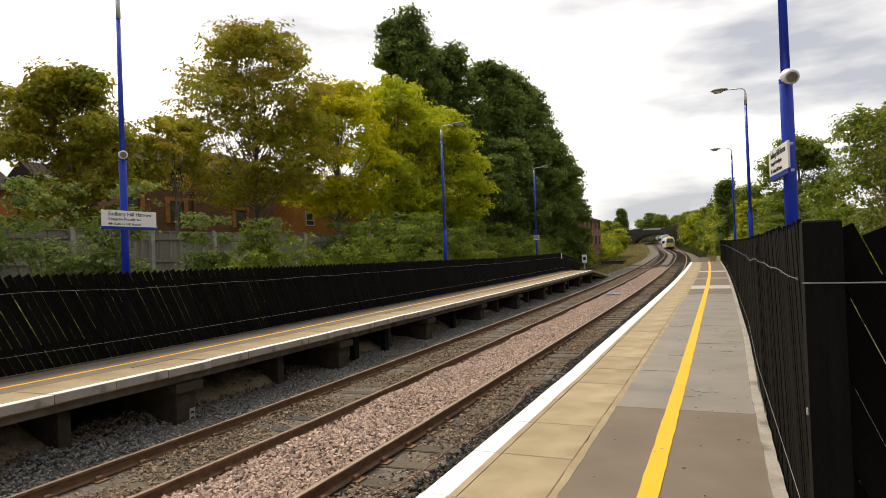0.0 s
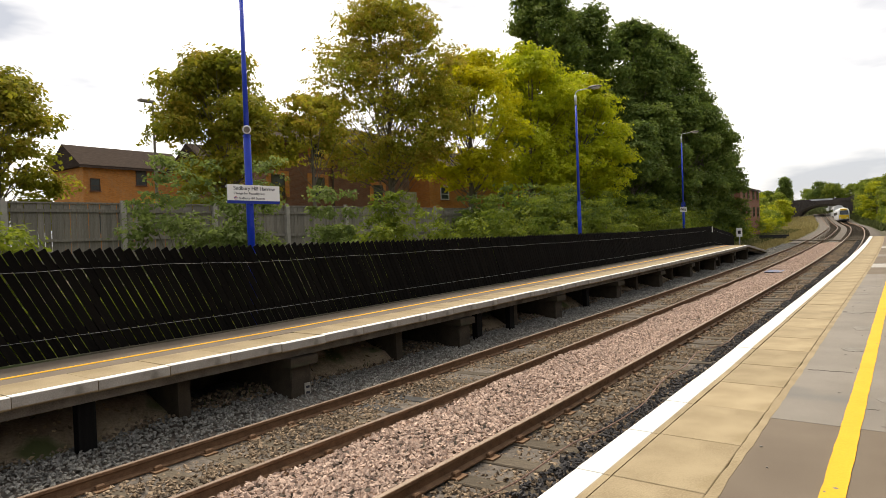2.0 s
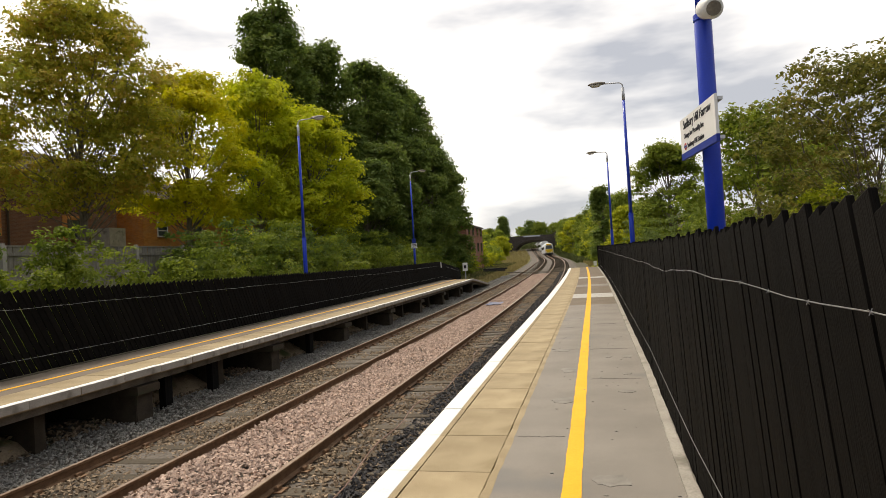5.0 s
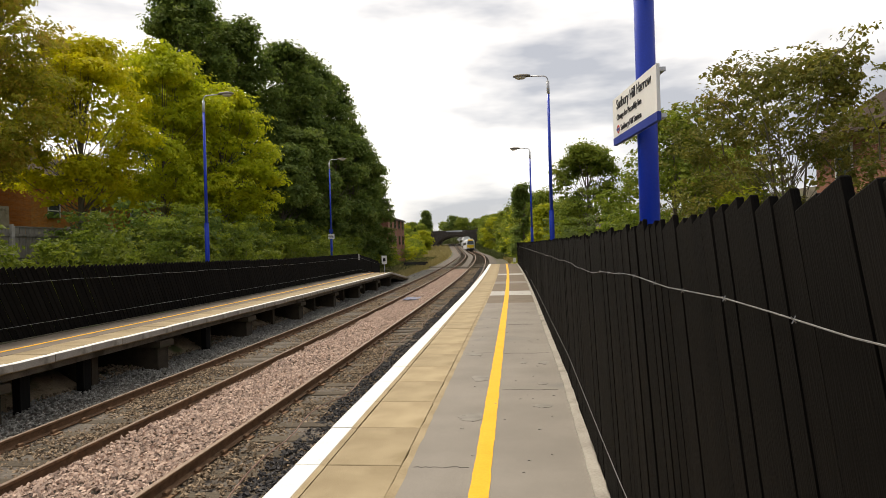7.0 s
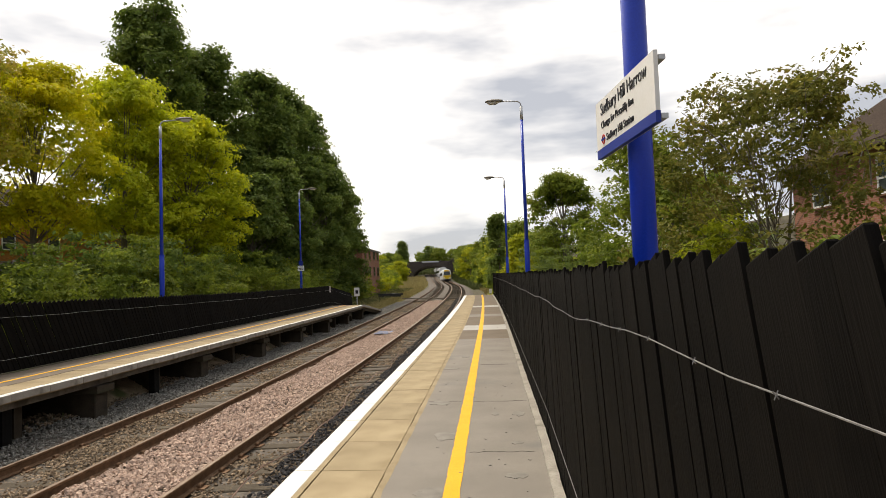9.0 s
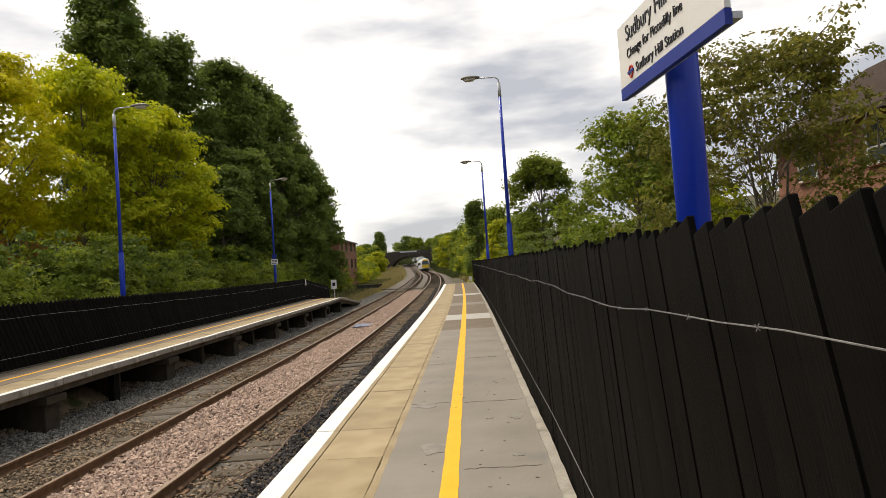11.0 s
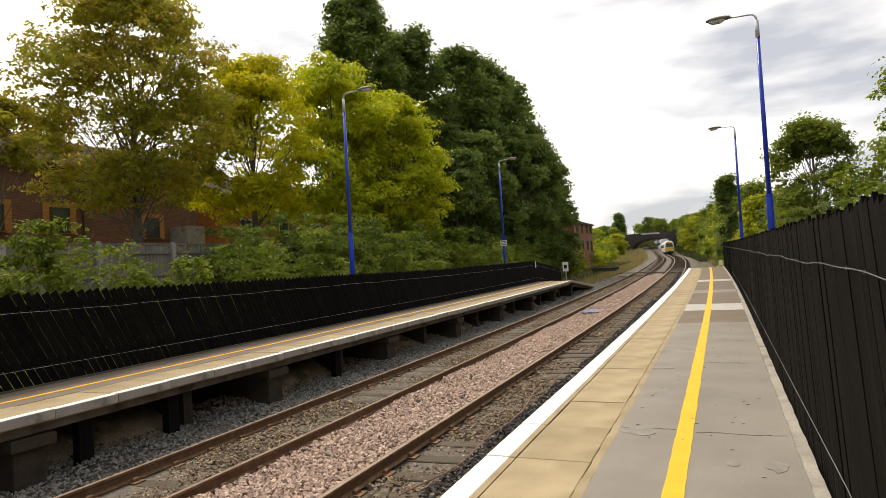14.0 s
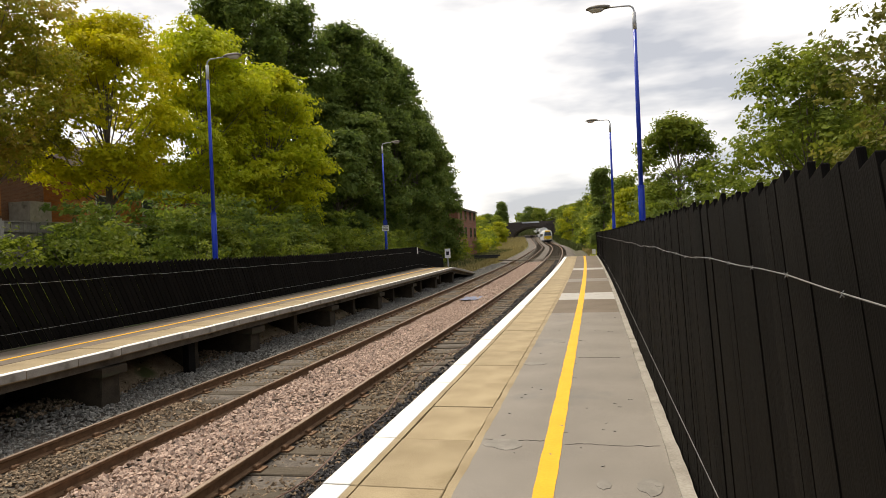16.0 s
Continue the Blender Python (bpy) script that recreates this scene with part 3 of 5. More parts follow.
for args in ((1.235, 9.49, 0.13, 0.17, 1), (1.23, 11.2, 0.12, 0.2, 2), (1.04, 12.9, 0.16, 0.13, 3), (1.67, 7.1, 0.14, 0.13, 4), (1.9, 9.9, 0.1, 0.08, 5), (1.0, 15.9, 0.14, 0.1, 6),
             (2.02, 12.2, 0.08, 0.15, 7), (1.2, 17.5, 0.1, 0.12, 8), (1.75, 12.2, 0.05, 0.09, 9), (1.95, 10.9, 0.06, 0.06, 10)):
    blotch(*args)
crack_rng = random.Random(31)
for x0, x1, y in ((1.47, 1.56, 6.75), (0.9, 1.3, 8.15), (1.5, 2.1, 10.6), (1.48, 2.15, 12.95), (0.88, 1.33, 13.0), (1.5, 2.0, 16.3)):
    c, n_c = Build(), 14
    for i in range(n_c + 1):
        xx, yy = x0 + (x1 - x0) * i / n_c, y + crack_rng.uniform(-0.018, 0.018)
        w_c = 0.004 * crack_rng.uniform(0.5, 1.3)
        c.v += [on(xx, yy - w_c, 0.0045), on(xx, yy + w_c, 0.0045), on(xx, yy, 0.001)]
    for i in range(n_c):
        c.f += [(3 * i, 3 * i + 3, 3 * i + 4, 3 * i + 1), (3 * i, 3 * i + 2, 3 * i + 5, 3 * i + 3), (3 * i + 1, 3 * i + 4, 3 * i + 5, 3 * i + 2)]
    tagged(part("crack", c, M["tar_crack"]), "thin tar-filled crack in the platform tarmac", "crack", "tarmac cracks", "structure")
specks = Build()
q = random.Random(8)
for _ in range(120):
    x, y, s = q.uniform(0.9, 2.1), q.uniform(2, 26), q.uniform(0.004, 0.013)
    specks.box(-s, s, -s * q.uniform(0.6, 2), s, 0, 0.004, Matrix.Translation(on(x, y, 0.003)) @ Matrix.Rotation(q.uniform(0, 3), 4, "Z"))
tagged(part("gum_spots", specks, M["tar_stain"]), "scattered dark specks and gum spots on the tarmac", "stain", kind="stuff")

# the platform opposite, on concrete trestles


def far_place(x, y, z):
    x, y, z = on(x, y, z)
    return (x, y, z - max(0.0, y - FAR_END) * 0.1)


FAR_Y = stations(-10, 54, 1.0)
FZ = -0.1
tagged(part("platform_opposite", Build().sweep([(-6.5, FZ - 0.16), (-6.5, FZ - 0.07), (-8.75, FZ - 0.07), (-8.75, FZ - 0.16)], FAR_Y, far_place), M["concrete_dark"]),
       "concrete deck of the opposite platform", "platform", kind="structure")
tagged(part("platform_beam", Build().sweep([(-6.62, FZ - 0.30), (-6.62, FZ - 0.17), (-6.8, FZ - 0.17), (-6.8, FZ - 0.30)], FAR_Y, far_place), M["concrete_mid"]),
       "stained concrete edge beam under the opposite platform", "beam", kind="structure")


def far_strip(name, label, x0, x1, z0, z1, material, category, y1=54):
    tagged(part(name, Build().sweep([(x0, z0), (x0, z1), (x1, z1), (x1, z0)], stations(-10, y1, 0.5), far_place), M[material]), label, category, kind="structure")


far_strip("pavement_opposite", "grey tarmac along the opposite platform", -7.25, -8.75, FZ - 0.06, FZ, "tarmac_brown", "tarmac")
far_strip("yellow_line_opposite", "thin yellow safety line on the opposite platform", -7.64, -7.725, FZ - 0.02, FZ + 0.006, "yellow_paint", "painted line", 46)
far_strip("weed_margin", "dirty mossy strip at the foot of the opposite fence", -8.5, -8.6, FZ - 0.02, FZ + 0.02, "earth", "margin")
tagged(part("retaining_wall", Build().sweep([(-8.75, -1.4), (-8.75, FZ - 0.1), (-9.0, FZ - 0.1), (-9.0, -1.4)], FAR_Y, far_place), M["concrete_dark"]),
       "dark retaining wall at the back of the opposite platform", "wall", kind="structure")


def trestle(y, kind):
    x0, y0, z0 = on(0, y, 0)
    t = thing("platform_trestle", "weathered dark brown concrete trestle, its colour deepened for under-deck shade, carrying the opposite platform", "trestle", "platform trestles", at=pose(x0, y0, z0) @ Matrix.Rotation(along(y), 4, "Z"))
    if kind:
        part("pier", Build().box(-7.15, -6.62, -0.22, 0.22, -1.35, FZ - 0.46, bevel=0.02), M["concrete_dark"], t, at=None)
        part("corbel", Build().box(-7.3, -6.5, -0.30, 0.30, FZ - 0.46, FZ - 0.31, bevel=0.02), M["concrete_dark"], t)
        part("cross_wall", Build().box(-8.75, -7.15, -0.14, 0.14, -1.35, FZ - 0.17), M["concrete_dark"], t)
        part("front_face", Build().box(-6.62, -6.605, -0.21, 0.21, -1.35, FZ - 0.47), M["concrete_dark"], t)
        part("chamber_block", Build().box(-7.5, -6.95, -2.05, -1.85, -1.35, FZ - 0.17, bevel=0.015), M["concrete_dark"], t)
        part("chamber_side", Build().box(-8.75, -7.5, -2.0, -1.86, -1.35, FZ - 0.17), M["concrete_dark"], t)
    else:
        part("prop", Build().box(-6.95, -6.8, -0.11, 0.11, -1.35, FZ - 0.31, bevel=0.01), M["fence_post"], t, "black timber prop")
    return t


PIERS = (-2.0, 2.9, 7.8, 12.75, 17.7, 22.6, 27.5, 32.3, 37.2, 42.0, 46.6)
for y in PIERS:
    trestle(y, 1)
for y in (4.4, 13.7, 15.3, 20.3):
    trestle(y, 0)
litter, bank_rng = Build(), random.Random(44)
for i in range(len(PIERS) - 1):
    bank = Build()
    ys_b = stations(PIERS[i] + 0.2, PIERS[i + 1] - 2.06, 0.18)
    for y in ys_b:
        for u in (0.0, 0.2, 0.4, 0.6, 0.8, 1.0):
            lump = 0.09 * noise.noise(Vector((u * 3.1, y * 1.7, i))) + 0.05 * noise.noise(Vector((u * 8, y * 5, i)))
            bank.v.append(on(-6.9 - 1.82 * u, y, -1.18 + 0.80 * u ** 0.7 + lump))
    for _ in range(240):
        j, k = bank_rng.randrange(len(ys_b) - 1), bank_rng.randrange(5)
        c = Vector(bank.v[6 * j + k]).lerp(Vector(bank.v[6 * j + k + 7]), bank_rng.random()) + Vector((bank_rng.uniform(-0.1, 0.1), bank_rng.uniform(-0.08, 0.08), 0.025))
        d = Vector((bank_rng.uniform(-1, 1), bank_rng.uniform(-1, 1), bank_rng.uniform(-0.5, 0.8))).normalized() * bank_rng.uniform(0.025, 0.06)
        e = d.cross(Vector((bank_rng.uniform(-1, 1), bank_rng.uniform(-1, 1), 1))).normalized() * d.length * 0.6
        litter.add([c - d, c + e, c + d, c - e], [(0, 1, 2, 3)])
    bank.f = [(6 * j + k, 6 * j + k + 1, 6 * j + k + 7, 6 * j + k + 6) for j in range(len(ys_b) - 1) for k in range(5)]
    tagged(part("earth_bank", bank, M["soil"], smooth=True), "loose brown earth heaped under the opposite platform", "earth", kind="structure")
tagged(part("leaf_litter", litter, M["litter"]), "dead leaves and rubbish strewn over the earth below the platform", "leaf litter", kind="stuff")
plate = thing("number_plate_board", "small dirty pale board with two rows of markings on a trestle", "marker", at=pose(-6.60, 7.92, -1.0, 0, 0, 0) @ Matrix.Diagonal((1, 0.8, 0.8, 1)))
part("board", Build().box(0, 0.012, -0.08, 0.08, -0.14, 0.14), M["post_concrete"], plate)
for zz in (-0.07, 0.05):
    part("marking", Build().box(0.012, 0.015, -0.05, 0.05, zz - 0.025, zz + 0.025), M["sign_black"], plate)


# ---- fences of leaning black boards ----
def sag(y):
    """Height by which the barbed strand wanders along the fence."""
    return float(np.interp(y, [4.5, 5.5, 6.8, 8.0], [0, 0.024, 0.024, -0.02])) + 0.008 * math.sin(y * 1.9) + 0.005 * math.sin(y * 5.1)


def far_fence_height(y):
    """The opposite fence gets lower towards the platform's end."""
    return float(np.interp(y, [5, 13, 22, 32, 41], [1.64, 1.53, 1.43, 1.31, 1.30]))


def far_fence_place(x, y, z):
    return far_place(x, y, FZ + (z - FZ) * far_fence_height(y) / 1.66)


def picket_fence(label, ys, x, base, height, facing, place, strands, tall=None):
    f = thing("board_fence", label, "fence", "platform fences", "structure")
    for z in (0.35, height - 0.3):
        part("fence_rail", Build().sweep([(x + facing * 0.02, base + z), (x + facing * 0.02, base + z + 0.09), (x + facing * 0.07, base + z + 0.09), (x + facing * 0.07, base + z)], stations(ys[0], ys[1], 1.0), place), M["fence_post"], f)
    for y in stations(ys[0] + 0.1, ys[1] - 0.1, 2.4):
        part("post", Build().box(-0.05, 0.05, -0.05, 0.05, -0.2, (tall(y) if tall else height) - 0.12), M["fence_post"], f, at=Matrix.Translation(place(x + facing * 0.13, y, base)))
    for z, barbed in ((strands[0], True), (strands[1], False)):
        w = Build()
        pts = [place(x - facing * 0.03, y, base + z + sag(y) * barbed) for y in stations(ys[0], ys[1], 0.3)]
        w.tube(pts, 0.0018 if facing > 0 else 0.0034, 5)
        strand = part("wire", w, M["wire"], f, "galvanised wire strand")
        if barbed and facing > 0:
            bw = Build()
            for y in stations(ys[0], ys[1], 0.4):
                px, py, pz = place(x - facing * 0.03, y, base + z + sag(y) * barbed)
                bw.tube([(px - 0.006, py - 0.002, pz - 0.007), (px + 0.002, py + 0.002, pz + 0.007)], 0.0014, 4)
                bw.tube([(px - 0.006, py + 0.003, pz + 0.006), (px + 0.002, py - 0.002, pz - 0.006)], 0.0014, 4)
            part("barbs", bw, M["wire"], strand)
    return f


near_fence = picket_fence("black-stained fence of leaning boards with barbed wire beside the platform", (2.88, NEAR_END + 0.5), 2.22, 0.0, 1.65, 1, on_fence, (1.40, 0.30))
far_fence = picket_fence("black-stained fence of leaning boards along the opposite platform", (-9, 53.5), -8.62, FZ, 1.66, -1, far_fence_place, (1.34, 0.32), far_fence_height)
corner = thing("corner_post", "broad black-stained corner post of the platform fence", "post", at=pose(2.205, 2.79, 0))
part("post", Build().box(0.0, 0.15, -0.03, 0.09, 0, 1.655, bevel=0.008), M["fence_post"], corner)
part("tag", Build().box(-0.006, 0.0, 0.03, 0.045, 0.80, 0.83), M["plastic_white"], corner, "small white tag")
side_fence = thing("side_fence", "short black fence of widely spaced leaning boards across the platform's back", "fence", kind="structure")
for z in (0.4, 1.32):
    part("fence_rail", Build().box(2.355, 5.2, 2.88, 2.93, z, z + 0.09), M["fence_post"], side_fence)
w = Build()
w.tube([(2.195, 2.75, 1.385), (3.2, 2.755, 1.38), (5.2, 2.76, 1.385)], 0.0035, 5)
part("wire", w, M["wire"], side_fence, "galvanised wire strand")


# ---- lamp columns, signs and fittings ----
def lamp_column(x, y, z, top, side, label, split=2.75, rod=True, place_on=None):
    """A stepped blue column with a grey sleeve and a bent arm that carries the lantern. side: +1 reaches to +x."""
    t = thing("street_lamp", label, "lamp post", "platform lamps", at=pose(x, y, z))
    part("lower_column", Build().tube([(0, 0, -0.4), (0, 0, split - 0.06), (0, 0, split)], [0.078, 0.076, 0.058], 20), M["blue_paint"], t, smooth=True)
    part("upper_column", Build().tube([(0, 0, split), (0, 0, top - 0.05)], [0.056, 0.042], 16), M["blue_paint"], t, smooth=True)
    part("collar", Build().tube([(0, 0, split - 0.03), (0, 0, split + 0.02)], 0.081, 20), M["blue_paint"], t)
    part("sleeve", Build().tube([(0, 0, top - 0.08), (0, 0, top + 0.33)], [0.048, 0.045], 16), M["galvanised"], t, "bare galvanised sleeve", smooth=True)
    arm = [(0, 0, top + 0.3)] + [(side * (0.14 - 0.14 * math.cos(a)), 0, top + 0.36 + 0.14 * math.sin(a)) for a in (0, 0.4, 0.8, 1.2, 1.5)] + [(side * 0.62, 0, top + 0.52)]
    part("arm", Build().tube(arm, 0.02, 8), M["galvanised"], t, "bent grey arm", smooth=True)
    # lantern: a tapered shell over a shallow bowl
    shell, bowl = Build(), Build()
    prof = [(0.0, 0.05, 0.05), (0.12, 0.085, 0.075), (0.32, 0.105, 0.08), (0.47, 0.095, 0.06), (0.55, 0.05, 0.02)]
    ring = []
    for d, wdt, hgt in prof:
        ring.append([(side * (0.55 + d), wdt * math.cos(a), top + 0.52 + hgt * math.sin(a) * (1.0 if math.sin(a) > 0 else 0.35)) for a in [i * math.pi / 5 for i in range(10)]])
    k10 = [(i * 10 + j, i * 10 + (j + 1) % 10, (i + 1) * 10 + (j + 1) % 10, (i + 1) * 10 + j) for i in range(4) for j in range(10)]
    shell.add([p for r in ring for p in r], k10 + [tuple(range(10)), tuple(range(40, 50))])
    head = part("lantern", shell, M["lamp_shell"], t, "brown-grey lantern housing", smooth=True)
    bl = [[(side * (0.68 + d), wd * math.cos(a), top + 0.505 - hh * abs(math.sin(a))) for a in [i * math.pi / 6 for i in range(7)]] for d, wd, hh in ((0, 0.05, 0.02), (0.08, 0.08, 0.075), (0.28, 0.085, 0.085), (0.36, 0.05, 0.02))]
    bowl.add([p for r in bl for p in r], [(i * 7 + j, i * 7 + j + 1, i * 7 + j + 8, i * 7 + j + 7) for i in range(3) for j in range(6)])
    part("bowl", bowl, M["lamp_glass"], head, "cloudy lamp bowl", smooth=True)
    return t


lamp_column(2.88, 24.0, 0.0, 6.55, -1, "tall blue lamp column with bent arm behind the near fence")
lamp_column(2.67, 38.9, 0.0, 6.61, -1, "blue lamp column with bent arm farther down the fence")
lamp_column(-8.88, 24.5, 0.0, 6.68, 1, "tall blue lamp column with bent arm behind the opposite fence")
lamp_column(-9.9, 43.0, 0.0, 7.1, 1, "blue lamp column with a small number plate on the opposite platform")
lamp_column(-9.42, 9.02, 0.0, 6.85, 1, "tall blue lamp column carrying a station sign and loudspeaker", split=3.8)
lamp_column(2.715, 8.66, 0.0, 6.6, -1, "tall blue lamp column carrying a station sign and loudspeaker", split=3.62)

plate3 = thing("platform_number_sign", "small blue and white number plate fixed to the column", "sign", at=pose(-9.84, 42.9, 2.75))
part("blue_plate", Build().box(-0.13, 0.13, -0.1, -0.085, 0.16, 0.42), M["sign_blue"], plate3)
part("white_plate", Build().box(-0.2, 0.2, -0.1, -0.085, -0.2, 0.12), M["sign_white"], plate3)
for zz in (-0.12, -0.03, 0.05):
    part("marking", Build().box(-0.15, 0.15, -0.106, -0.1, zz - 0.02, zz + 0.012), M["sign_black"], plate3)


def letters(text, size, depth=0.002, bold=0.0):
    cu = bpy.data.curves.new("letters", "FONT")
    cu.body, cu.size, cu.extrude, cu.offset = text, size, depth, bold
    ob = bpy.data.objects.new("letters", cu)
    me = bpy.data.meshes.new_from_object(ob)
    bpy.data.objects.remove(ob)
    return me


def extent(me):
    xs_l = [v.co.x for v in me.vertices]
    return min(xs_l), max(xs_l)


def writing(text, size, x, z, width, parent, material="sign_black", bold=0.0):
    """A line of text of the given width, each word a part of its own."""
    lo, hi = extent(letters(text, size, bold=bold))
    f = width / (hi - lo)
    so_far = ""
    for word in text.split(" "):
        so_far = so_far + " " + word if so_far else word
        me = letters(word, size, bold=bold)
        shift = extent(letters(so_far, size, bold=bold))[1] - extent(me)[1]
        me.transform(Matrix.Translation((x, -0.014, z)) @ Matrix.Rotation(radians(90), 4, "X") @ Matrix.Diagonal((f, 1, 1, 1)) @ Matrix.Translation((shift - lo, 0, 0)))
        me.materials.append(M[material])
        part("lettering", me, None, parent, "black lettering")


def station_sign(at, label):
    """Faces -y in its own frame; 1.36 m wide."""
    s = thing("station_sign", label, "sign", "station signs", at=at)
    part("board", Build().box(-0.68, 0.68, -0.012, 0.012, -0.115, 0.245, bevel=0.003), M["sign_white"], s)
    part("blue_band", Build().box(-0.68, 0.68, -0.014, 0.014, -0.185, -0.116, bevel=0.003), M["sign_blue"], s, "dark blue bottom band")
    for z in (-0.15, 0.2):
        part("bracket", Build().box(-0.69, 0.69, 0.014, 0.05, z - 0.015, z + 0.015), M["galvanised"], s, "steel channel")
    writing("Sudbury Hill Harrow", 0.125, -0.53, 0.125, 1.08, s)
    writing("Change for Piccadilly line", 0.075, -0.53, 0.025, 0.80, s)
    writing("Sudbury Hill Station", 0.075, -0.40, -0.085, 0.66, s)
    ring_b = Build()
    ring_b.tube([(-0.485 + 0.032 * math.cos(a), -0.0135, -0.06 + 0.032 * math.sin(a)) for a in [i * math.pi / 10 for i in range(21)]], 0.0055, 5, cap=False)
    part("roundel_ring", ring_b, M["sign_red"], s, "red ring symbol")
    part("roundel_bar", Build().box(-0.53, -0.44, -0.02, -0.013, -0.067, -0.053), M["sign_blue"], s, "blue bar symbol")
    return s


station_sign(pose(-9.27, 9.03, 2.53, 0, 0, 88) @ Matrix.Diagonal((0.94, 1, 0.9, 1)), "white station name sign with blue band on a blue column")
station_sign(pose(2.585, 8.47, 2.553, 0, 0, -83.0) @ Matrix.Diagonal((0.76, 1, 0.884, 1)), "white station name sign with blue band beside the fence")


def speaker(at):
    s = thing("loudspeaker", "white drum-shaped loudspeaker clamped to a blue column", "loudspeaker", "loudspeakers", at=at)
    part("drum", Build().tube([(-0.10, 0, 0), (-0.09, 0, 0), (0.09, 0, 0), (0.12, 0, 0)], [0.07, 0.088, 0.088, 0.07], 18), M["plastic_white"], s, smooth=True)
    part("grille", Build().tube([(-0.108, 0, 0), (-0.1005, 0, 0)], 0.062, 18), M["lamp_shell"], s)
    part("clamp", Build().box(0.09, 0.2, -0.02, 0.02, -0.03, 0.03), M["galvanised"], s)
    return s


speaker(pose(2.74, 8.46, 3.62, 0, -20, 100))
speaker(pose(-9.27, 8.91, 3.90, 0, -8, 143))
end_sign = thing("end_of_platform_sign", "small white sign on a short post at the platform's end", "sign", at=pose(*on(-7.95, 51.5, 0)))
part("post", Build().box(-0.03, 0.03, 0.0, 0.05, -0.6, 0.9), M["galvanised"], end_sign)
part("board", Build().box(-0.2, 0.2, -0.02, 0.0, 0.3, 0.95), M["sign_white"], end_sign)
part("marking", Build().box(-0.1, 0.1, -0.026, -0.02, 0.5, 0.75), M["sign_black"], end_sign)
small_plate = thing("fence_plate", "small white plate screwed to the black fence", "sign", at=pose(*far_place(-8.55, 45.5, FZ + 1.1)))
part("board", Build().box(0, 0.01, -0.09, 0.09, -0.2, 0.2), M["sign_white"], small_plate)
mark_sign = thing("near_end_marker", "small white marker on a stake beside the platform end", "sign", at=pose(*on(2.2, 60, -0.6)))
part("stake", Build().box(-0.02, 0.02, 0, 0.04, -0.5, 0.75), M["timber_grey"], mark_sign)
part("board", Build().box(-0.13, 0.13, -0.02, 0.0, 0.5, 0.9), M["sign_white"], mark_sign)

# ---- plants ----
def leaves(centres, radii, count, size, seed, squash=0.75, simple=False):
    """Folded leaves in sprays on the upper and outer side of each clump, so that tops catch the light and hollows stay dark."""
    rng = np.random.default_rng(seed)
    centres, radii = np.array(centres), np.array(radii)
    sprays = max(2 * len(centres), count // 11)
    own = rng.choice(len(centres), sprays, p=radii ** 2 / (radii ** 2).sum())
    out = rng.normal(size=(sprays, 3)) + np.array([0, 0, 0.25])
    out /= np.linalg.norm(out, axis=1)[:, None]
    far = np.where(rng.random(sprays) < 0.16, rng.uniform(1.0, 1.3, sprays), rng.uniform(0.55, 1.02, sprays))
    mid = centres[own] + out * (radii[own] * far)[:, None] * np.array([1, 1, squash])
    pick = rng.integers(0, sprays, count)
    wide = size * 1.7 * rng.uniform(0.6, 1.4, sprays)
    p = mid[pick] + np.clip(rng.normal(size=(count, 3)), -1.5, 1.5) * wide[pick][:, None] * np.array([1, 1, 0.5])
    s = size * rng.uniform(0.55, 1.25, (count, 1))
    tilt = out + np.array([0, 0, 0.5]) + rng.normal(size=(sprays, 3)) * 0.25
    nrm = tilt[pick] + rng.normal(size=(count, 3)) * 0.33
    nrm /= np.linalg.norm(nrm, axis=1)[:, None]
    a = np.cross(nrm, rng.normal(size=(count, 3)))
    a /= np.linalg.norm(a, axis=1)[:, None]
    b = np.cross(nrm, a)
    v = np.stack([p - a * s, p + b * s * 0.66 + nrm * s * 0.16 - a * s * 0.1, p + a * s - nrm * s * 0.2, p - b * s * 0.66 + nrm * s * 0.16 - a * s * 0.1], 1).reshape(-1, 3)
    q = 4 * np.arange(count)
    if simple:
        return v, np.stack([q, q + 1, q + 2, q + 3], -1)
    return v, np.concatenate([np.stack([q, q + 1, q + 2], -1), np.stack([q, q + 2, q + 3], -1)])


def leaf_mesh(name, v, f, material):
    me = bpy.data.meshes.new(name)
    me.from_pydata(v.tolist(), [], f.tolist())
    me.materials.append(M[material])
    return me


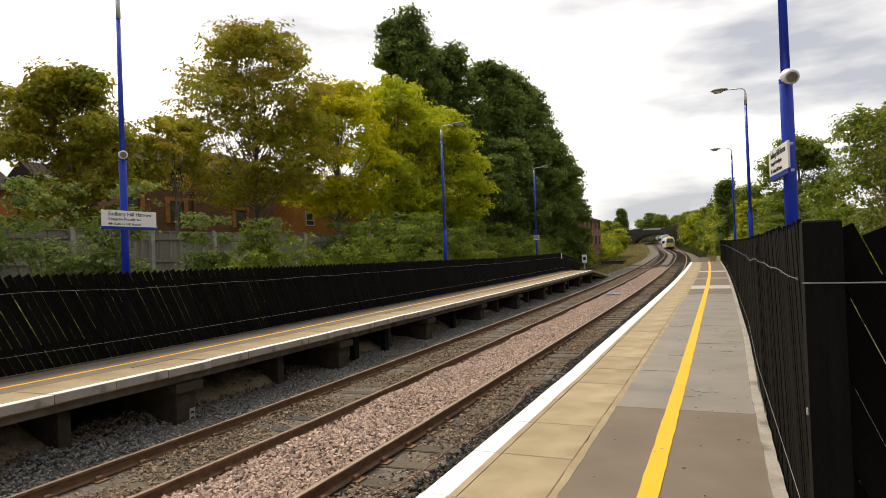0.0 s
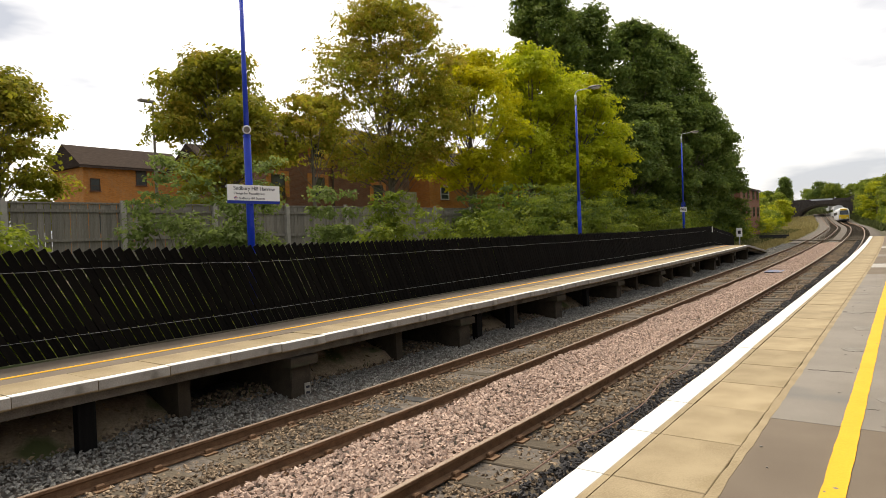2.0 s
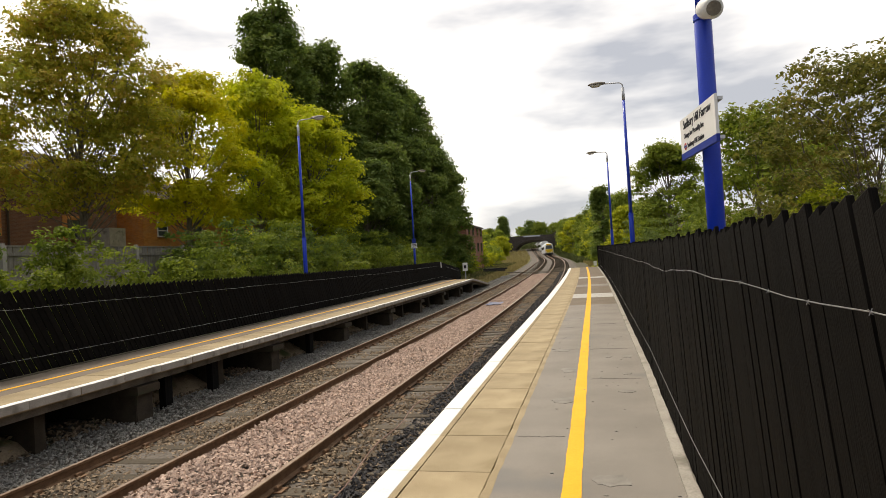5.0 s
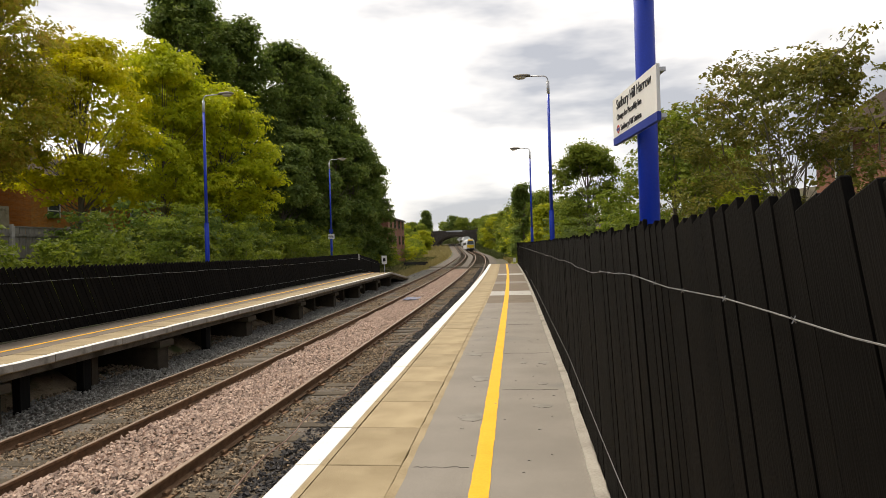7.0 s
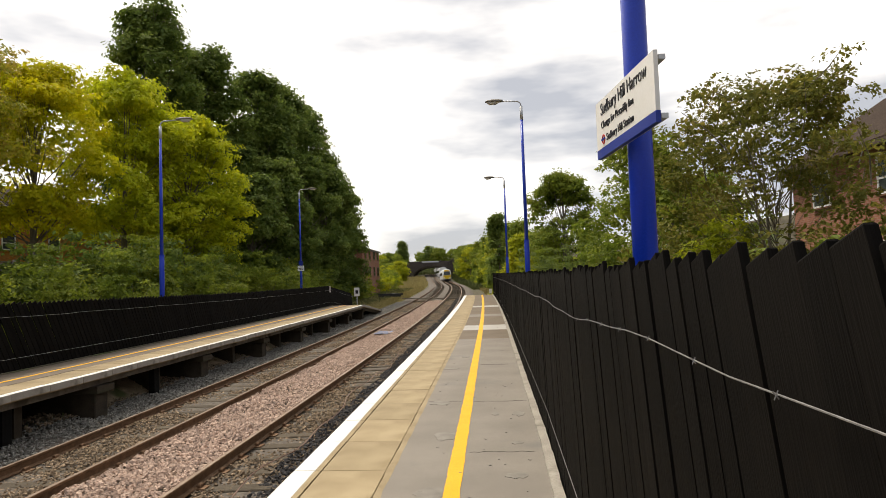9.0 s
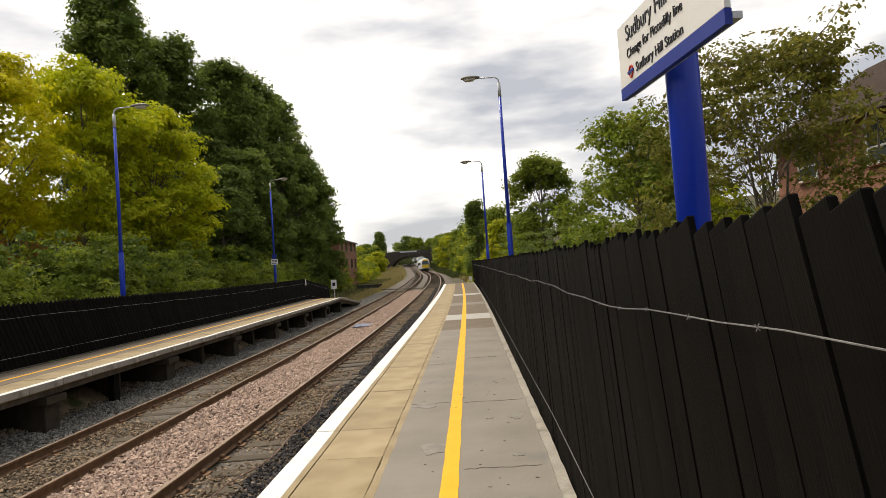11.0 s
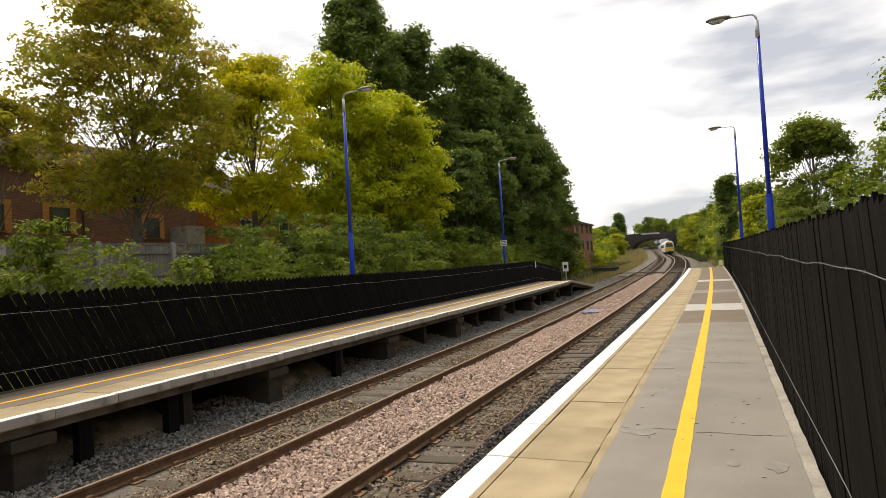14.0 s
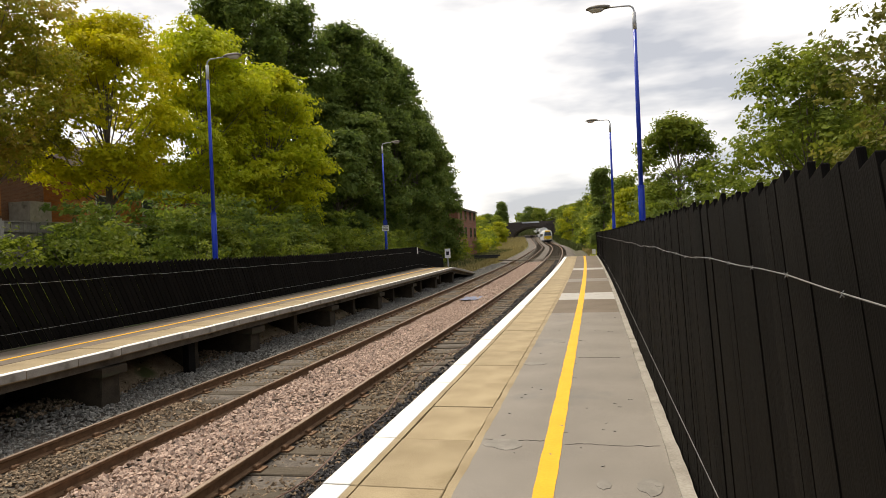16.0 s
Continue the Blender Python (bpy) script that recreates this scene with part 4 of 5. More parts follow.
def tree(x, y, top, radius, base, leaf, label, seed, count=9000, size=0.13, clumps=60, name="tree", group="trees", stems=1, shape=1.0, trunk=0.16, bare=0, squash=0.75):
    """A tapered trunk that forks into limbs, each ending in clumps of leaves; the outline is uneven."""
    rng = random.Random(seed)
    z0 = ground_height(x, y) - 0.15
    t = thing(name, label, name, group, at=pose(x, y, z0))
    H, B = top - z0, base - z0
    centres, radii = [], []
    for i in range(clumps):
        h = rng.random() ** 0.95 if i > clumps * 0.07 else rng.uniform(0.8, 0.97)
        zc = B + (H - B) * h * 0.97
        wide = radius * (math.sin(math.pi * min(0.93, 0.17 + 0.80 * (h ** 0.95))) ** 0.62)
        a, r = rng.uniform(0, 6.283), wide * rng.uniform(0.1, 1.0) ** 0.42 * rng.uniform(0.72, 1.0)
        cr = rng.uniform(0.11, 0.25) * radius + 0.10
        centres.append((r * math.cos(a), r * math.sin(a), min(zc, H - cr * 0.35)))
        radii.append(cr)
    wood = Build()
    for s in range(stems):
        ax, ay = (rng.uniform(-0.5, 0.5), rng.uniform(-0.5, 0.5)) if stems > 1 else (0, 0)
        pts = [(ax * h + 0.12 * math.sin(h * 2 + s), ay * h + 0.12 * math.cos(h * 1.7 + seed), h * H * 0.86) for h in (0, 0.12, 0.25, 0.4, 0.6, 0.8, 1.0)]
        wood.tube(pts, [trunk * 1.35, trunk, trunk * 0.88, trunk * 0.7, trunk * 0.48, trunk * 0.28, trunk * 0.1], 8)
    for c, cr in zip(centres, radii):
        if rng.random() > 0.45:
            continue
        h = max(0.2, min(0.85, (c[2] * rng.uniform(0.55, 0.85) - 0.2) / H))
        s = Vector((0.12 * math.sin(h * 2), 0.12 * math.cos(h * 1.7 + seed), h * H * 0.86))
        e = Vector(c)
        m = s.lerp(e, 0.55) + Vector((0, 0, -0.06 * (e - s).length))
        wood.tube([s, m, e], [trunk * 0.2, trunk * 0.1, trunk * 0.03], 5, cap=False)
        for _ in range(2):
            e2 = e + Vector((rng.uniform(-1, 1), rng.uniform(-1, 1), rng.uniform(-0.5, 1))) * cr
            wood.tube([m.lerp(e, 0.6), e2], [trunk * 0.05, trunk * 0.015], 3, cap=False)
    extra = []
    for _ in range(bare):
        c = Vector(rng.choice(centres))
        d = Vector((rng.uniform(-1, 1), rng.uniform(-1, 1), rng.uniform(0.5, 1.5))).normalized()
        c.z = max(c.z, H * 0.55)
        tip = c + d * rng.uniform(0.6, 1.3)
        wood.tube([c, c.lerp(tip, 0.5) + Vector((0.06, -0.05, 0)), tip], [0.018, 0.012, 0.005], 4, cap=False)
        for q2 in (0.35, 0.55, 0.75, 0.95):
            extra.append((c.lerp(tip, q2), 0.1))
    part("trunk", wood, M["bark"], t, smooth=True)
    v, f = leaves([tuple(c) for c in centres] + [tuple(e[0]) for e in extra], radii + [e[1] * 3 for e in extra], count, size, seed, squash, size > 0.15)
    part("crown", leaf_mesh("crown", v, f, leaf), None, t)
    return t


maple = "maple tree with thinning brownish autumn leaves behind the wooden fence"
tree(-24, 9.3, 7.9, 2.6, 2.6, "leaf_maple_green", "olive-green maple tree behind the wooden fence", 11, 20000, 0.10, 100, squash=0.6)
tree(-22, 17.0, 9.7, 3.1, 2.6, "leaf_maple_green", "olive-green maple tree with rusty tips beside the houses", 12, 30000, 0.10, 130, squash=0.6)
tree(-20, 20.4, 8.3, 1.8, 5.2, "leaf_maple", "small brownish maple with a bare slender trunk", 13, 3800, 0.10, 30, trunk=0.12, squash=0.5)
tree(-20.6, 26.6, 14.2, 4.8, 4.9, "leaf_maple", maple, 14, 46000, 0.095, 170, trunk=0.2, squash=0.5)
tree(-19.4, 32.6, 12.3, 3.7, 4.4, "leaf_yellow", "maple tree turning bright yellow-green", 15, 33000, 0.10, 130, trunk=0.18, squash=0.6)
tree(-18.4, 38.2, 13.8, 4.5, 3.7, "leaf_gold", "lime-green broadleaf tree at the end of the garden fence", 16, 36000, 0.12, 135, trunk=0.18, squash=0.5)
tree(-17.0, 42.4, 12.4, 4.5, 2.4, "leaf_gold", "spreading yellow-green tree with drooping outer branches", 17, 34000, 0.125, 135, trunk=0.2, squash=0.5)
dark = "tall dark green woodland tree beside the railway"
for i, (x, y, top, r) in enumerate(((-22.5, 49.5, 23.8, 4.0), (-21.5, 55, 21.6, 4.6), (-19.5, 61, 21.4, 4.8), (-19.2, 68, 22.6, 5.0), (-19.4, 76, 22.2, 4.8), (-19.4, 84, 18.6, 4.4))):
    tree(x, y, top, r, 1.0 + climb(y), "leaf_dark", dark, 30 + i, 44000, 0.17, 170, trunk=0.32, squash=0.7)
for i, (x, y, top, r) in enumerate(((-15.6, 49.6, 9.6, 3.1), (-15.4, 54.5, 12.0, 3.4), (-15.0, 61, 13.5, 3.6), (-15.0, 68, 14.4, 3.8), (-15.4, 76, 13.6, 3.4))):
    tree(x, y, top, r, 0.2 + climb(y), "leaf_dark", "dense dark green tree at the edge of the wood", 40 + i, 28000, 0.155, 110, trunk=0.2, squash=0.7)
# beyond the near fence
tree(8.0, 19.2, 5.8, 3.1, 0.8, "leaf_thorn", "scraggy hawthorn with bare twigs behind the platform fence", 51, 22000, 0.058, 170, stems=3, trunk=0.06, bare=40, squash=0.6)
tree(7.4, 27.5, 6.5, 2.4, 0.6, "leaf_mid", "bushy green tree behind the platform fence", 52, 15000, 0.08, 100, trunk=0.12)
tree(7.4, 54, 9.9, 3.2, -0.6, "leaf_mid", "round-crowned green tree beyond the platform lamps", 53, 24000, 0.12, 135, trunk=0.2)
tree(2.7, 76, 8.9, 1.4, 0.8, "leaf_dark", "narrow dark evergreen at the top of the bank", 54, 9000, 0.16, 60, trunk=0.16)
tree(4.6, 60, 5.4, 1.9, 0.4, "leaf_lime", "yellow-green young tree on the bank", 55, 8000, 0.13, 60, trunk=0.1)
tree(10.5, 36, 6.2, 2.6, 0.6, "leaf_mid", "leafy green tree in a garden beyond the fence", 56, 11000, 0.11, 80, trunk=0.14)
tree(15.5, 46, 8.0, 3.6, 0.8, "leaf_mid", "leafy green tree in a garden beyond the fence", 57, 11000, 0.14, 80, trunk=0.14)
# wooded bank on the outside of the bend
rb = random.Random(77)
for i in range(26):
    y = 84 + i * 6.2
    u = 6.2 + rb.uniform(-0.6, 4.5) + 0.006 * i * i
    top = climb(y) + 7.1 + 0.135 * i + rb.uniform(-0.9, 1.2)
    tree(u + bend(y), y, top, rb.uniform(2.8, 4.2), climb(y) + 0.3, rb.choice(("leaf_mid", "leaf_mid", "leaf_mid", "leaf_lime", "leaf_dark")), "green tree on the wooded railway bank", 100 + i, 9000, 0.2, 90, trunk=0.16)
for i in range(14):
    y, x = 292 + rb.uniform(-15, 30), -72 + 5.6 * i
    tree(x, y, 14.2 + 0.36 * i + rb.uniform(-1.5, 1.5), rb.uniform(4, 5.5), 5.0, rb.choice(("leaf_mid", "leaf_mid", "leaf_dark")), "distant green tree behind the bridge", 140 + i, 7000, 0.36, 90, trunk=0.2)
tree(-34.0, 262, 18.6, 2.4, 8.0, "leaf_dark", "tall slender dark tree standing beside the bridge", 160, 9000, 0.3, 110, trunk=0.2)
tree(-39.0, 256, 13.5, 1.6, 9.5, "leaf_mid", "thin small tree beside the bridge", 161, 500, 0.3, 16, trunk=0.08)


for i, (x, y, top, r, leaf) in enumerate(((-8.0, 226, 13.5, 3.6, "leaf_mid"), (-6.5, 214, 12.0, 3.6, "leaf_mid"), (-4.5, 200, 11.5, 3.6, "leaf_lime"), (-30, 222, 11.0, 4.0, "leaf_mid"), (-37, 226, 11.5, 4.2, "leaf_lime"), (-27, 205, 8.2, 3.0, "leaf_lime"), (-33, 205, 9.0, 3.6, "leaf_mid"), (-44, 224, 11.5, 4.2, "leaf_mid"))):
    tree(x, y, top, r, climb(y) - 0.5, leaf, "green tree beside the brick bridge", 170 + i, 5000, 0.26, 60, trunk=0.16)


def shrub(x, y, height, radius, leaf, label, seed, count=1500, size=0.07, group="shrubs"):
    rng = random.Random(seed)
    z0 = ground_height(x, y) - 0.1
    t = thing("shrub", label, "shrub", group, at=pose(x, y, z0))
    cs, rs, stems = [], [], Build()
    for i in range(16):
        a, r, h = rng.uniform(0, 6.28), radius * math.sqrt(rng.random()), height * rng.uniform(0.25, 0.95)
        h *= 1.0 - 0.35 * (r / radius)
        c = (r * math.cos(a), r * math.sin(a), h)
        cs.append(c)
        rs.append(rng.uniform(0.22, 0.4) * radius)
        stems.tube([(c[0] * 0.2, c[1] * 0.2, 0), (c[0] * 0.7, c[1] * 0.7, h * 0.6), c], [0.025, 0.015, 0.006], 4, cap=False)
    for _ in range(8):
        a, r = rng.uniform(0, 6.28), radius * rng.uniform(0.1, 0.9)
        for q3 in (0.8, 0.95, 1.1):
            cs.append((r * math.cos(a), r * math.sin(a), height * q3))
            rs.append(0.16)
    part("stems", stems, M["bark"], t)
    v, f = leaves(cs, rs, count, size, seed, 0.9, size > 0.09)
    part("foliage", leaf_mesh("foliage", v, f, leaf), None, t)
    return t


rs_ = random.Random(21)
for i in range(34):
    y = 3.0 + i * 1.55 + rs_.uniform(-0.4, 0.4)
    x = -10.6 - rs_.uniform(0.0, 2.6)
    h = rs_.uniform(1.5, 2.7) + (0.5 if y > 24 else 0) + (0.5 if 9 < y < 13.5 else 0) + (-0.6 if 5 < y < 8 or 13.5 < y < 16 else 0)
    leaf = rs_.choice(("leaf_shrub", "leaf_shrub", "leaf_mid", "leaf_shrub")) if not 8.5 < y < 13 else "leaf_silver"
    shrub(x, y, h + (0.4 if leaf == "leaf_silver" else 0), rs_.uniform(1.0, 1.6), leaf, "wild leafy shrub growing behind the platform fence", 200 + i, 3600, 0.066)
for i in range(16):
    y = 26 + i * 2.4
    shrub(-13.2 - rs_.uniform(0, 1.4), y, rs_.uniform(1.5, 2.7), rs_.uniform(1.4, 2.0), rs_.choice(("leaf_mid", "leaf_shrub", "leaf_dark")), "tangled green undergrowth below the trees", 240 + i, 3400, 0.11)
for i in range(14):
    y = 58 + i * 5.5
    shrub(-13.5 + bend(y) - rs_.uniform(0, 3), y, rs_.uniform(1.8, 3.6) + (2.0 if i > 8 else 0), rs_.uniform(1.6, 2.6), rs_.choice(("leaf_lime", "leaf_mid", "leaf_shrub")), "green shrub on the railway verge", 260 + i, 2200, 0.14)
for i in range(16):
    y = 6 + i * 3.2
    shrub(4.2 + rs_.uniform(0, 2.2), y, rs_.uniform(1.7, 2.5) + (0.7 if y > 16 else -0.1), rs_.uniform(0.9, 1.5), "leaf_silver" if i in (9, 10) else rs_.choice(("leaf_lime", "leaf_shrub", "leaf_mid")), "green shrub behind the near platform fence", 280 + i, 3000, 0.058)
for i in range(18):
    y = 62 + i * 6.5
    shrub(3.6 + bend(y) + rs_.uniform(0, 2.4), y, rs_.uniform(1.2, 2.6), rs_.uniform(1.3, 2.2), rs_.choice(("leaf_shrub", "leaf_mid", "leaf_lime")), "low shrub at the foot of the bank", 300 + i, 1900, 0.13)


def grass(name, label, material, count, region, length, seed):
    rng = np.random.default_rng(seed)
    x, y = rng.uniform(region[0], region[1], count), rng.uniform(region[2], region[3], count)
    off = np.array([bend(q) for q in y])
    z = np.array([ground_height(a + o, b) for a, o, b in zip(x, off, y)])
    p = np.stack([x + off, y, z - 0.03], -1)
    a = rng.uniform(0, 6.283, count)
    s = np.stack([np.cos(a), np.sin(a), 0 * a], -1) * 0.035 * (length / 0.4)
    lean = np.stack([rng.normal(0, 0.25, count), rng.normal(0, 0.25, count), np.ones(count)], -1) * (length * rng.uniform(0.5, 1.2, count))[:, None]
    v = np.stack([p - s, p + s, p + lean], 1).reshape(-1, 3)
    q = 3 * np.arange(count)
    tagged(new(name, leaf_mesh(name, v, np.stack([q, q + 1, q + 2], -1), material)), label, "grass", kind="stuff")


grass("dry_grass", "pale dry grass on the verge beyond the platform", "dry_grass", 16000, (-12.5, -7.4, 54, 130), 0.4, 61)
grass("green_grass", "rough green weeds on the verge and bank", "green_grass", 9000, (-15, -9.5, 54, 130), 0.5, 62)
grass("bank_grass", "dry weeds along the foot of the wooded bank", "dry_grass", 5000, (2.4, 5.5, 58, 180), 0.5, 63)
grass("far_meadow", "yellow-green grassy slope beyond the bridge", "green_grass", 9000, (-16, 22, 246, 300), 1.6, 66)
grass("far_verge", "rough dry grass along the far curve of the line", "dry_grass", 9000, (-24, -7.6, 125, 236), 0.9, 67)
grass("far_bank_verge", "green weeds along the outside of the far curve", "green_grass", 7000, (1.3, 6, 110, 236), 0.9, 68)
grass("platform_weeds", "weeds and dead leaves under the opposite platform", "green_grass", 2600, (-7.9, -7.15, 3, 40), 0.3, 64)
grass("bank_weeds", "weeds on the slope behind the opposite fence", "green_grass", 9000, (-15, -9.2, 0, 50), 0.5, 65)

# ---- wooden garden fence with concrete posts ----
garden_fence = thing("garden_fence", "weathered grey close-boarded wooden fence with concrete posts", "fence", kind="structure")
GF_X = -15.5


def gf_top(y):
    return 2.74 + 0.006 * (y - 10)


part("gravel_board", Build().box(GF_X - 0.02, GF_X + 0.02, 0, 52, 0.6, 1.05), M["post_concrete"], garden_fence)
for z in (1.75, 2.5):
    part("arris_rail", Build().box(GF_X + 0.012, GF_X + 0.06, 0, 52, z, z + 0.08), M["timber_grey"], garden_fence)
for y in stations(0.9, 51.9, 2.9):
    h = gf_top(y)
    part("post", Build().box(-0.07, 0.07, -0.07, 0.07, -0.4, h + 0.02 - 0.8).box(-0.045, 0.045, -0.045, 0.045, h + 0.02 - 0.8, h + 0.09 - 0.8), M["post_concrete"], garden_fence, at=pose(GF_X + 0.06, y, 0.8))
part("capping", Build().add([(GF_X + sx, y, gf_top(y) - 0.01 + sz) for y in (0, 52) for sx, sz in ((-0.05, 0), (-0.05, 0.04), (0.05, 0.04), (0.05, 0))], [(0, 1, 2, 3), (4, 7, 6, 5), (0, 4, 5, 1), (1, 5, 6, 2), (2, 6, 7, 3), (3, 7, 4, 0)]), M["timber_grey"], garden_fence)


# ---- houses ----
def window(parent, x, y0, y1, z0, z1, sx, frame_mat, surround=None):
    """A framed window in a wall that faces sx along x."""
    w = thing_part = part("window", Build().box(x - 0.02, x + 0.02, y0, y1, z0, z1), M["pane"], parent, "dark glass window")
    e = sx * 0.05
    lo, hi = min(x, x + e), max(x, x + e)
    fr = Build().box(lo, hi, y0 - 0.07, y0, z0 - 0.07, z1 + 0.07).box(lo, hi, y1, y1 + 0.07, z0 - 0.07, z1 + 0.07)
    fr.box(lo, hi, y0, y1, z1, z1 + 0.07).box(lo, hi, y0, y1, z0 - 0.07, z0)
    zm = z0 + 0.38 * (z1 - z0)
    fr.box(lo, hi, y0, y1, zm - 0.03, zm + 0.03)
    part("frame", fr, M[frame_mat], w)
    part("sill", Build().box(min(x, x + sx * 0.11), max(x, x + sx * 0.11), y0 - 0.12, y1 + 0.12, z0 - 0.13, z0 - 0.075), M["brick_brown"], w)
    if surround:
        s3 = sx * 0.03
        lo, hi = min(x, x + s3), max(x, x + s3)
        sb = Build().box(lo, hi, y0 - 0.42, y0 - 0.072, z0 - 0.14, z1 + 0.3).box(lo, hi, y1 + 0.072, y1 + 0.42, z0 - 0.14, z1 + 0.3).box(lo, hi, y0 - 0.07, y1 + 0.07, z1 + 0.072, z1 + 0.3)
        part("surround", sb, M[surround], w, "bright orange brick surround")
    return thing_part


def house(name, label, x0, x1, y0, y1, z0, eave, ridge, wall, gable="y", roof_over=0.35):
    h = thing(name, label, "house", "houses")
    part("wall", Build().box(x0, x1, y0, y1, z0, eave), M[wall], h)
    r = Build()
    o = roof_over
    if gable == "y":
        xm = (x0 + x1) / 2
        r.add([(x0 - o, y0 - o, eave - 0.1), (xm, y0 - o, ridge), (x1 + o, y0 - o, eave - 0.1), (x0 - o, y1 + o, eave - 0.1), (xm, y1 + o, ridge), (x1 + o, y1 + o, eave - 0.1),
               (x0 - o, y0 - o, eave - 0.25), (x1 + o, y0 - o, eave - 0.25), (x0 - o, y1 + o, eave - 0.25), (x1 + o, y1 + o, eave - 0.25)],
              [(0, 1, 4, 3), (1, 2, 5, 4), (0, 6, 7, 2, 1), (3, 4, 5, 9, 8), (0, 3, 8, 6), (2, 7, 9, 5), (6, 8, 9, 7)])
    else:
        ym = (y0 + y1) / 2
        r.add([(x0 - o, y0 - o, eave - 0.1), (x0 - o, ym, ridge), (x0 - o, y1 + o, eave - 0.1), (x1 + o, y0 - o, eave - 0.1), (x1 + o, ym, ridge), (x1 + o, y1 + o, eave - 0.1),
               (x0 - o, y0 - o, eave - 0.25), (x0 - o, y1 + o, eave - 0.25), (x1 + o, y0 - o, eave - 0.25), (x1 + o, y1 + o, eave - 0.25)],
              [(0, 1, 4, 3), (1, 2, 5, 4), (0, 6, 7, 2, 1), (3, 4, 5, 9, 8), (0, 3, 8, 6), (2, 7, 9, 5), (6, 8, 9, 7)])
    part("roof", r, M["roof_tile"], h, "dark tiled roof")
    xe = x1 + o if gable == "y" else None
    if xe:
        part("gutter", Build().box(xe - 0.02, xe + 0.09, y0 - o, y1 + o, eave - 0.32, eave - 0.2), M["window_frame"], h)
    return h


hb = house("house", "brown brick house with orange brick window surrounds behind the trees", -34.5, -29, 25.2, 38.5, 0.5, 8.0, 9.8, "brick_brown", "y")
for y0, y1, z0, z1 in ((28.65, 29.6, 4.45, 5.6), (28.75, 29.6, 7.0, 7.65), (34.45, 35.3, 4.3, 5.35), (25.4, 26.3, 4.45, 5.6), (28.65, 29.6, 1.7, 2.9), (34.45, 35.3, 7.0, 7.6)):
    window(hb, -28.98, y0, y1, z0, z1, 1, "window_frame", "brick_orange")
part("downpipe", Build().tube([(-28.92, 30.4, 0.6), (-28.92, 30.4, 7.9)], 0.06, 8), M["window_frame"], hb)
part("porch", Build().box(-28.99, -27.6, 36.2, 37.6, 0.6, 4.9), M["concrete_pale"], hb, "pale rendered stair tower")
hc = house("house", "orange brick house with small windows behind the trees", -38, -28.6, 40.5, 58, 0.6, 7.3, 9.6, "brick_orange", "y")
for y0, y1, z0, z1 in ((42.0, 43.0, 4.6, 5.6), (46.2, 47.2, 4.6, 5.6), (51, 52, 4.6, 5.6), (55, 56, 4.6, 5.6), (42.0, 43.0, 1.6, 2.8)):
    window(hc, -28.58, y0, y1, z0, z1, 1, "window_white")
ha = house("house", "yellow-orange brick house with a dark tiled roof beyond the garden fence", -53, -48, 23.2, 31.5, 0.5, 8.0, 9.7, "brick_orange", "y")
for y0, y1, z0, z1 in ((23.75, 24.35, 6.05, 6.85), (27.3, 28.05, 6.6, 7.9), (23.7, 24.5, 2.8, 4.2), (27.2, 28.2, 3.2, 4.6)):
    window(ha, -47.98, y0, y1, z0, z1, 1, "window_frame")
ha2 = house("house", "dark orange brick house behind a maple tree", -49.5, -45, 31.6, 44, 0.5, 8.4, 10.2, "brick_brown", "y")
for y0 in (33.4, 36.4, 39.4):
    window(ha2, -44.98, y0, y0 + 0.9, 5.9, 7.1, 1, "window_frame", "brick_orange")
hz = climb(90)
hf = house("house", "red brick flats beyond the wood", -21.5, -15.6, 90, 103, -1.0, hz + 5.7, hz + 6.7, "brick_red", "y", 0.2)
for yy in (91.5, 94.5, 98.0, 101.0):
    for zz in (2.3, 4.7):
        window(hf, -15.58, yy, yy + 1.0, hz + zz - 0.4, hz + zz + 0.8, 1, "window_frame")
part("end_windows", Build().box(-17.6, -16.8, 89.96, 90.02, hz + 1.9, hz + 3.0), M["pane"], hf)
part("end_windows", Build().box(-17.6, -16.8, 89.96, 90.02, hz + 4.2, hz + 5.3), M["pane"], hf)
hr = house("house", "red brick house with brown tiled roof beyond the near fence", 14, 22, 14.5, 31, -0.6, 5.6, 8.4, "brick_red", "y", 0.45)
for y0, z0 in ((28.2, 3.9), (24.2, 3.9), (20.0, 3.9), (16.6, 3.9), (24.2, 1.2), (20.0, 1.2)):
    window(hr, 13.98, y0, y0 + 1.1, z0, z0 + 1.15, -1, "window_white")
part("gutter", Build().box(13.4, 13.52, 14.1, 31.4, 5.28, 5.4), M["window_frame"], hr)
road_lamp = thing("road_lamp", "slim grey street lamp beyond the garden fence", "street lamp", at=pose(-30, 18.7, 0.8))
part("column", Build().tube([(0, 0, 0), (0, 0, 4.0), (0, 0, 8.3)], [0.1, 0.08, 0.05], 10), M["lamp_shell"], road_lamp)
part("lantern", Build().box(-0.15, 0.15, -0.75, 0.05, 8.28, 8.4, bevel=0.03), M["lamp_shell"], road_lamp)

